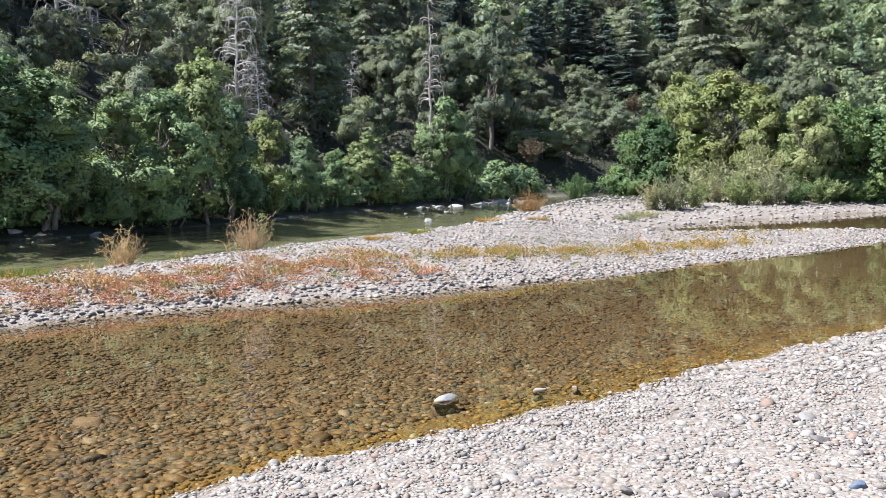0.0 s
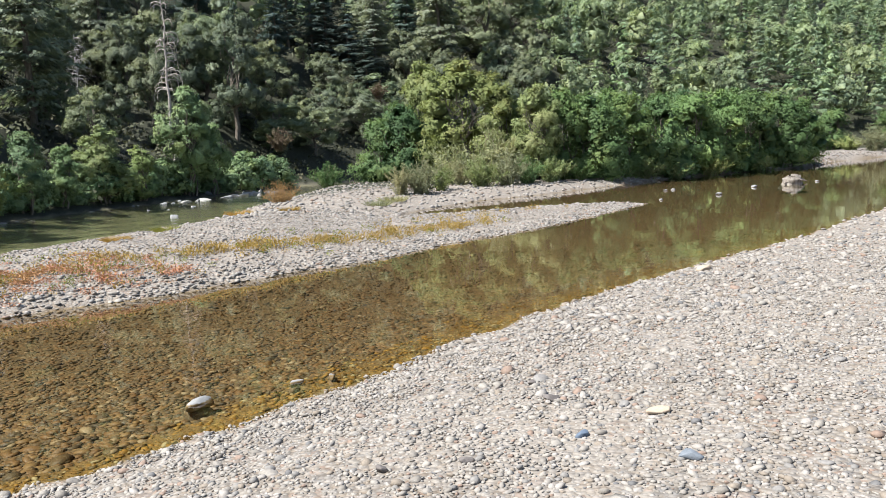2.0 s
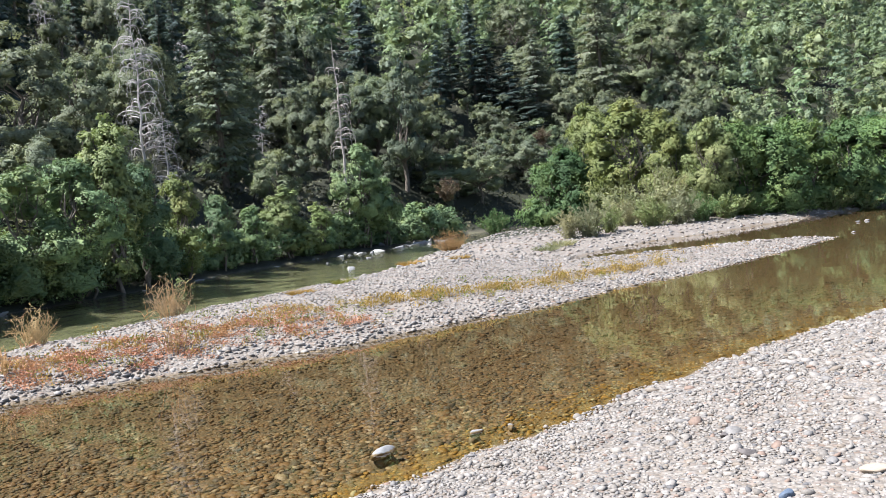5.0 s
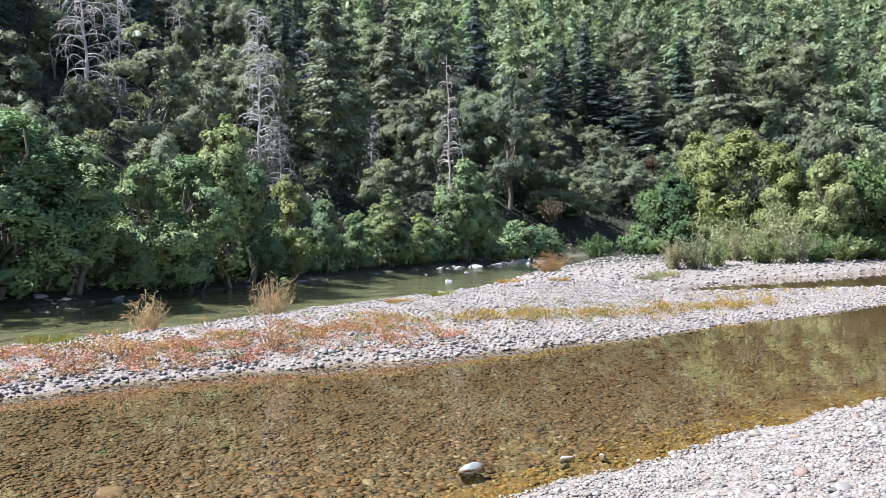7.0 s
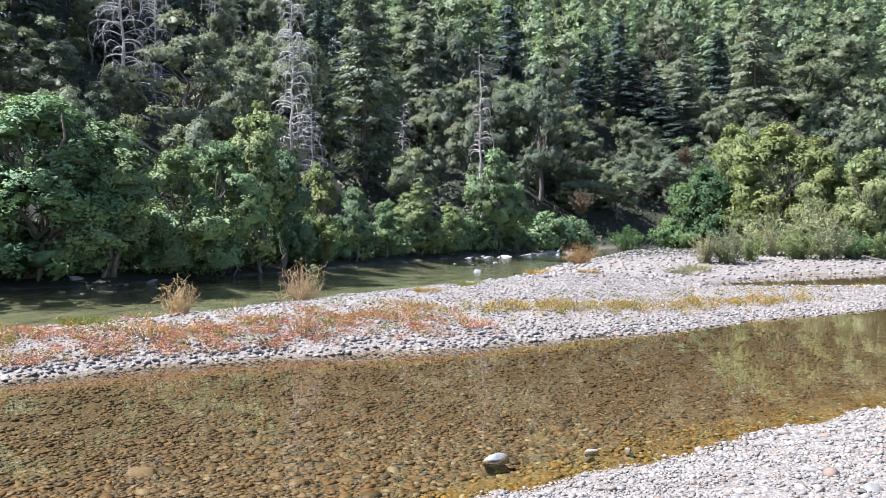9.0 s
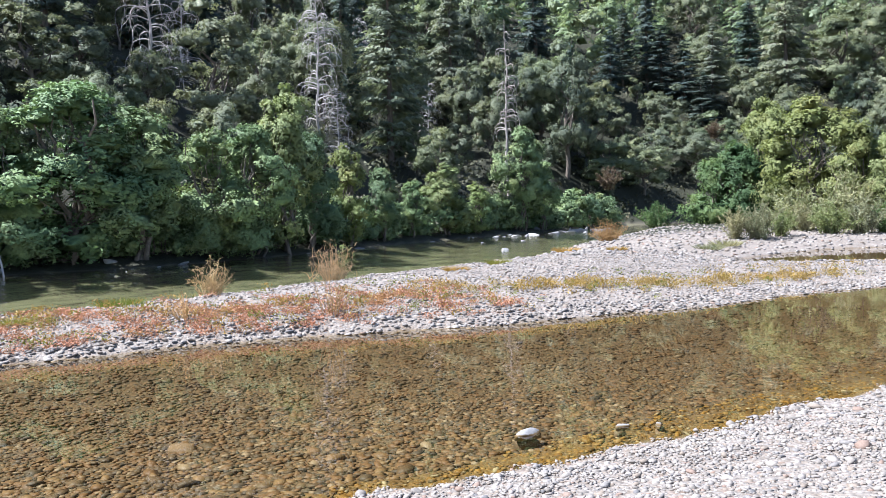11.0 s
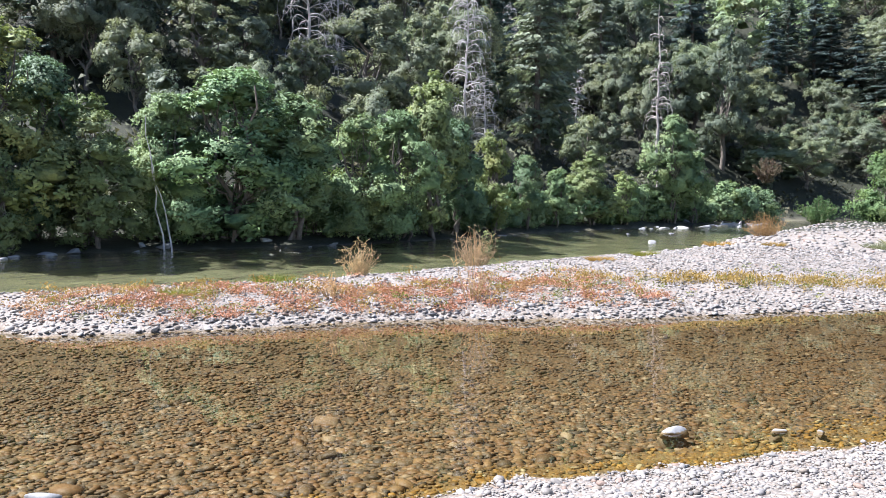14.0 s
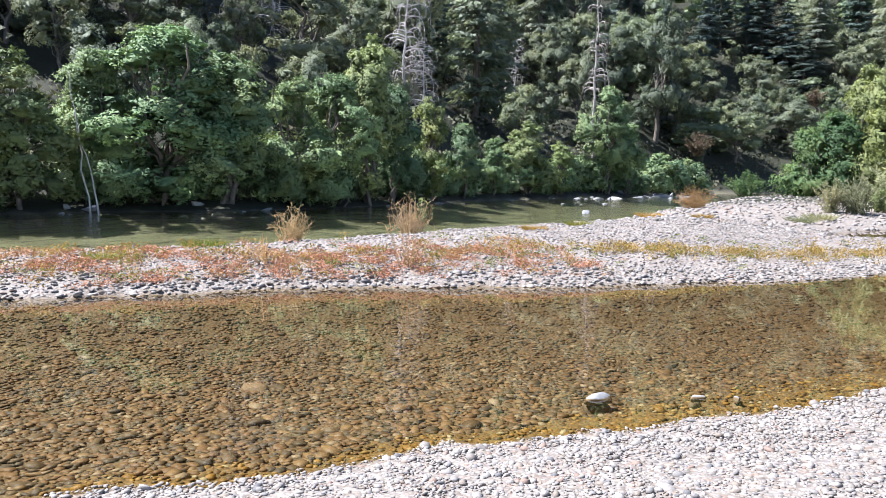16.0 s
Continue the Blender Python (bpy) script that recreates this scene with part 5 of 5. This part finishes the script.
def root_stump():
    """A washed-up stump: a bleached bole with broken roots."""
    rng = np.random.default_rng(71)
    ob = thing("driftwood_stump", "bleached driftwood root stump standing in the pool", "driftwood")
    for k, (ox, oy, h, r) in enumerate([(-0.38, 0, 0.55, 0.42), (0.48, 0.1, 0.66, 0.32)]):
        ring = np.linspace(0, 1, 7)
        bole = tube(np.stack([ox + 0.06 * np.sin(ring * 4 + k), oy + 0 * ring, -0.4 + (h + 0.4) * ring], 1), r * (1.3 - 0.55 * ring + 0.1 * np.sin(ring * 9)) * np.where(ring > 0.99, 0.05, 1), 12)
        bole = (bole[0] + rng.normal(0, 0.03, bole[0].shape), bole[1])
        part("bole", mesh_from("bole", *bole, M_STUMP, True), ob)
    for i in range(11):
        a = rng.uniform(0, 6.28)
        s = rng.choice([-0.4, 0.45])
        e = (s + math.cos(a) * rng.uniform(0.4, 0.7), math.sin(a) * rng.uniform(0.3, 0.6), rng.uniform(-0.25, 0.25))
        part("root", mesh_from("root", *tube(bend(rng, (s, 0, rng.uniform(0.1, 0.6)), e, 5, 0.12), np.linspace(0.12, 0.03, 5), 6), M_STUMP, True), ob)
    return ob


root_stump().matrix_basis = pose(27.2, 31.5, 0.0, 0, 0, 35) @ Matrix.Diagonal((1.1, 1.1, 0.68, 1))
for i, (x, y, s) in enumerate([(20.36, 27.82, 0.40), (21.9, 33.4, 0.35), (21.3, 33.1, 0.25), (24.6, 31.0, 0.45), (17.3, 27.2, 0.25), (28.8, 31.8, 0.3)]):
    lay(boulder(720 + i, s * 0.9, s * 0.65, s * 0.4, M_PALE, "pool_stone", "pale stone standing out of the back pool", "stone", 2), x, y, 0.02, i * 70)

# leaning thin dead trunks on the bank
x, y = polar(-34.6, 33.4)
lean_stem = thing("leaning_dead_stem", "thin bleached dead stem leaning over the bank", "dead tree")
for k in range(2):
    r2 = np.random.default_rng(80 + k)
    part("stem", mesh_from("stem", *tube(bend(r2, (k * 0.35, 0, 0), (-0.9 + k * 0.15, 0.2, 5.4 - k * 1.5), 8, 0.03), np.linspace(0.04, 0.012, 8), 5), M_TWIG, True), lean_stem)
lean_stem.matrix_basis = pose(x, y, height(x, y))


# ---- loose stones ----
def field(name, label, x, y, ok, sizes, shapes, faces, material, one, singles, near_to, seed, flat=(0.3, 0.6), tilt=0.25, lift=0.0):
    """Stones over a stretch: those nearest to a place singly, the rest joined."""
    x, y, sizes = x[ok], y[ok], sizes[ok]
    z = terrain(x, y)["z"] + lift
    p = np.stack([x, y, z], 1)
    order = np.argsort(np.hypot(x - near_to[0], y - near_to[1]))
    first, rest = order[:singles], order[singles:]
    ob = tagged(new(name, stones(name, p[rest], sizes[rest], shapes, faces, material, seed, flat, tilt)), label, "stones", kind="stuff")
    rng = np.random.default_rng(seed + 1)
    meshes = [mesh_from("stone", s * np.array([1.1, 0.85, rng.uniform(*flat)]) * 0.5, faces, one, True) for s in shapes]
    for i in first:
        st = new("stone", meshes[int(rng.integers(len(meshes)))])
        st.parent = ground
        st.matrix_basis = pose(*p[i], rng.normal(0, 14 * tilt * 4), rng.normal(0, 14 * tilt * 4), rng.uniform(0, 360)) @ Matrix.Scale(float(sizes[i]), 4)
    return ob


rng = np.random.default_rng(21)
# pebbles of the near beach
x, y = scatter(-6, 12, 2.4, 12.5, 0.034, 22)
t = terrain(x, y)
d = np.hypot(x, y)
size = 0.0285 * np.exp(rng.normal(0, 0.42, len(x)))
ok = t["beach"] & seen(x, y, 52) & (d > 3.2) & (t["near"] < 8.5) & (rng.random(len(x)) < np.clip(1.6 - d / 12, 0.3, 1) * 0.9)
field("beach_pebbles", "pale grey and tan pebbles covering the near beach", x, y, ok, size, SHAPES_COARSE, F_COARSE, M_DRY, M_DRY_ONE, 300, (0.8, 4.6), 23)
x, y = scatter(-6, 34, 2.6, 26, 0.26, 24)
t = terrain(x, y)
size = rng.uniform(0.05, 0.10, len(x)) * np.exp(rng.normal(0, 0.25, len(x)))
ok = t["beach"] & seen(x, y, 49) & (np.hypot(x, y) > 3.4) & (t["near"] < 9) & (rng.random(len(x)) < 0.18)
field("beach_cobbles", "larger pale cobbles strewn on the near beach", x, y, ok, size, SHAPES_FINE, F_FINE, M_DRY, M_DRY_ONE, 120, (1.5, 4.6), 25)
x, y = scatter(1, 34, 6.5, 27, 0.19, 36)
t = terrain(x, y)
size = rng.uniform(0.06, 0.15, len(x))
ok = t["beach"] & seen(x, y, 49) & (np.hypot(x, y) > 7.5) & (t["near"] < 9) & (rng.random(len(x)) < 0.7)
field("shore_stones", "white and pale grey stones covering the farther beach", x, y, ok, size, SHAPES_COARSE, F_COARSE, M_DRY, M_DRY_ONE, 0, (6, 10), 37, (0.3, 0.5))
# cobbles of the bar
x, y = scatter(-15, 18, 8, 30, 0.098, 26)
t = terrain(x, y)
edge = np.minimum(t["bar"], 3.0)
size = rng.uniform(0.06, 0.145, len(x)) * np.where(edge < 0.8, 1.05, 0.8) * np.where(rng.random(len(x)) < 0.06, 1.5, 1.0) * 0.88
ok = (t["on_bar"] | (t["pool"] & (t["bar"] < 0.12))) & seen(x, y, 49) & (y < 30) & (rng.random(len(x)) < np.where(edge < 1.0, 0.97, 0.82) * np.clip(1.9 - np.hypot(x, y) / 34, 0.6, 1))
field("bar_cobbles", "white and grey cobbles covering the gravel bar", x, y, ok, size, SHAPES_COARSE, F_COARSE, M_DRY, M_DRY_ONE, 300, (-2.5, 13.4), 27, (0.22, 0.42), 0.3)
x, y = scatter(-6, 90, 26, 76, 0.42, 28)
t = terrain(x, y)
size = rng.uniform(0.12, 0.28, len(x))
ok = t["on_bar"] & seen(x, y, 49) & (np.minimum(t["back"], t["rnear"]) < 14) & (rng.random(len(x)) < np.where(t["back"] < 2.6, 0.92, np.where(y < 52, 0.75, 0.35)))
field("far_cobbles", "pale cobbles of the far gravel flat", x, y, ok, size, SHAPES_COARSE, F_COARSE, M_DRY, M_DRY_ONE, 0, (6, 30), 29)
# the bed of the pool
x, y = scatter(-12, 14, 3.0, 17, 0.06, 30)
t = terrain(x, y)
d = np.hypot(x, y)
size = rng.uniform(0.05, 0.115, len(x)) * np.exp(rng.normal(0, 0.25, len(x)))
gold = (t["near"] + 0.25 * waves(x, y, 0.9, 33) < np.interp(x, [-4, -1, 1, 8], [0.15, 0.5, 0.95, 1.5])) & (t["near"] < t["bar"])
size = np.minimum(np.where(gold, size * 0.62, size) * np.clip(1.45 - d / 16, 0.7, 1), 0.035 + np.abs(t["z"]) * 2.4)
ok = t["pool"] & seen(x, y, 50) & (rng.random(len(x)) < np.clip(1.7 - d / 13, 0.5, 0.97))
field("bed_cobbles", "brown silted cobbles on the pool bed", x, y, ok & ~gold, size, SHAPES_COARSE, F_COARSE, M_WET, M_WET_ONE, 300, (-2.0, 6.0), 31, (0.18, 0.34), 0.1)
field("algae_cobbles", "golden algae-coated cobbles along the shallow margin", x, y, ok & gold, size, SHAPES_COARSE, F_COARSE, M_GOLDSTONE, M_GOLDSTONE, 0, (0, 6.0), 35, (0.22, 0.42), 0.12)
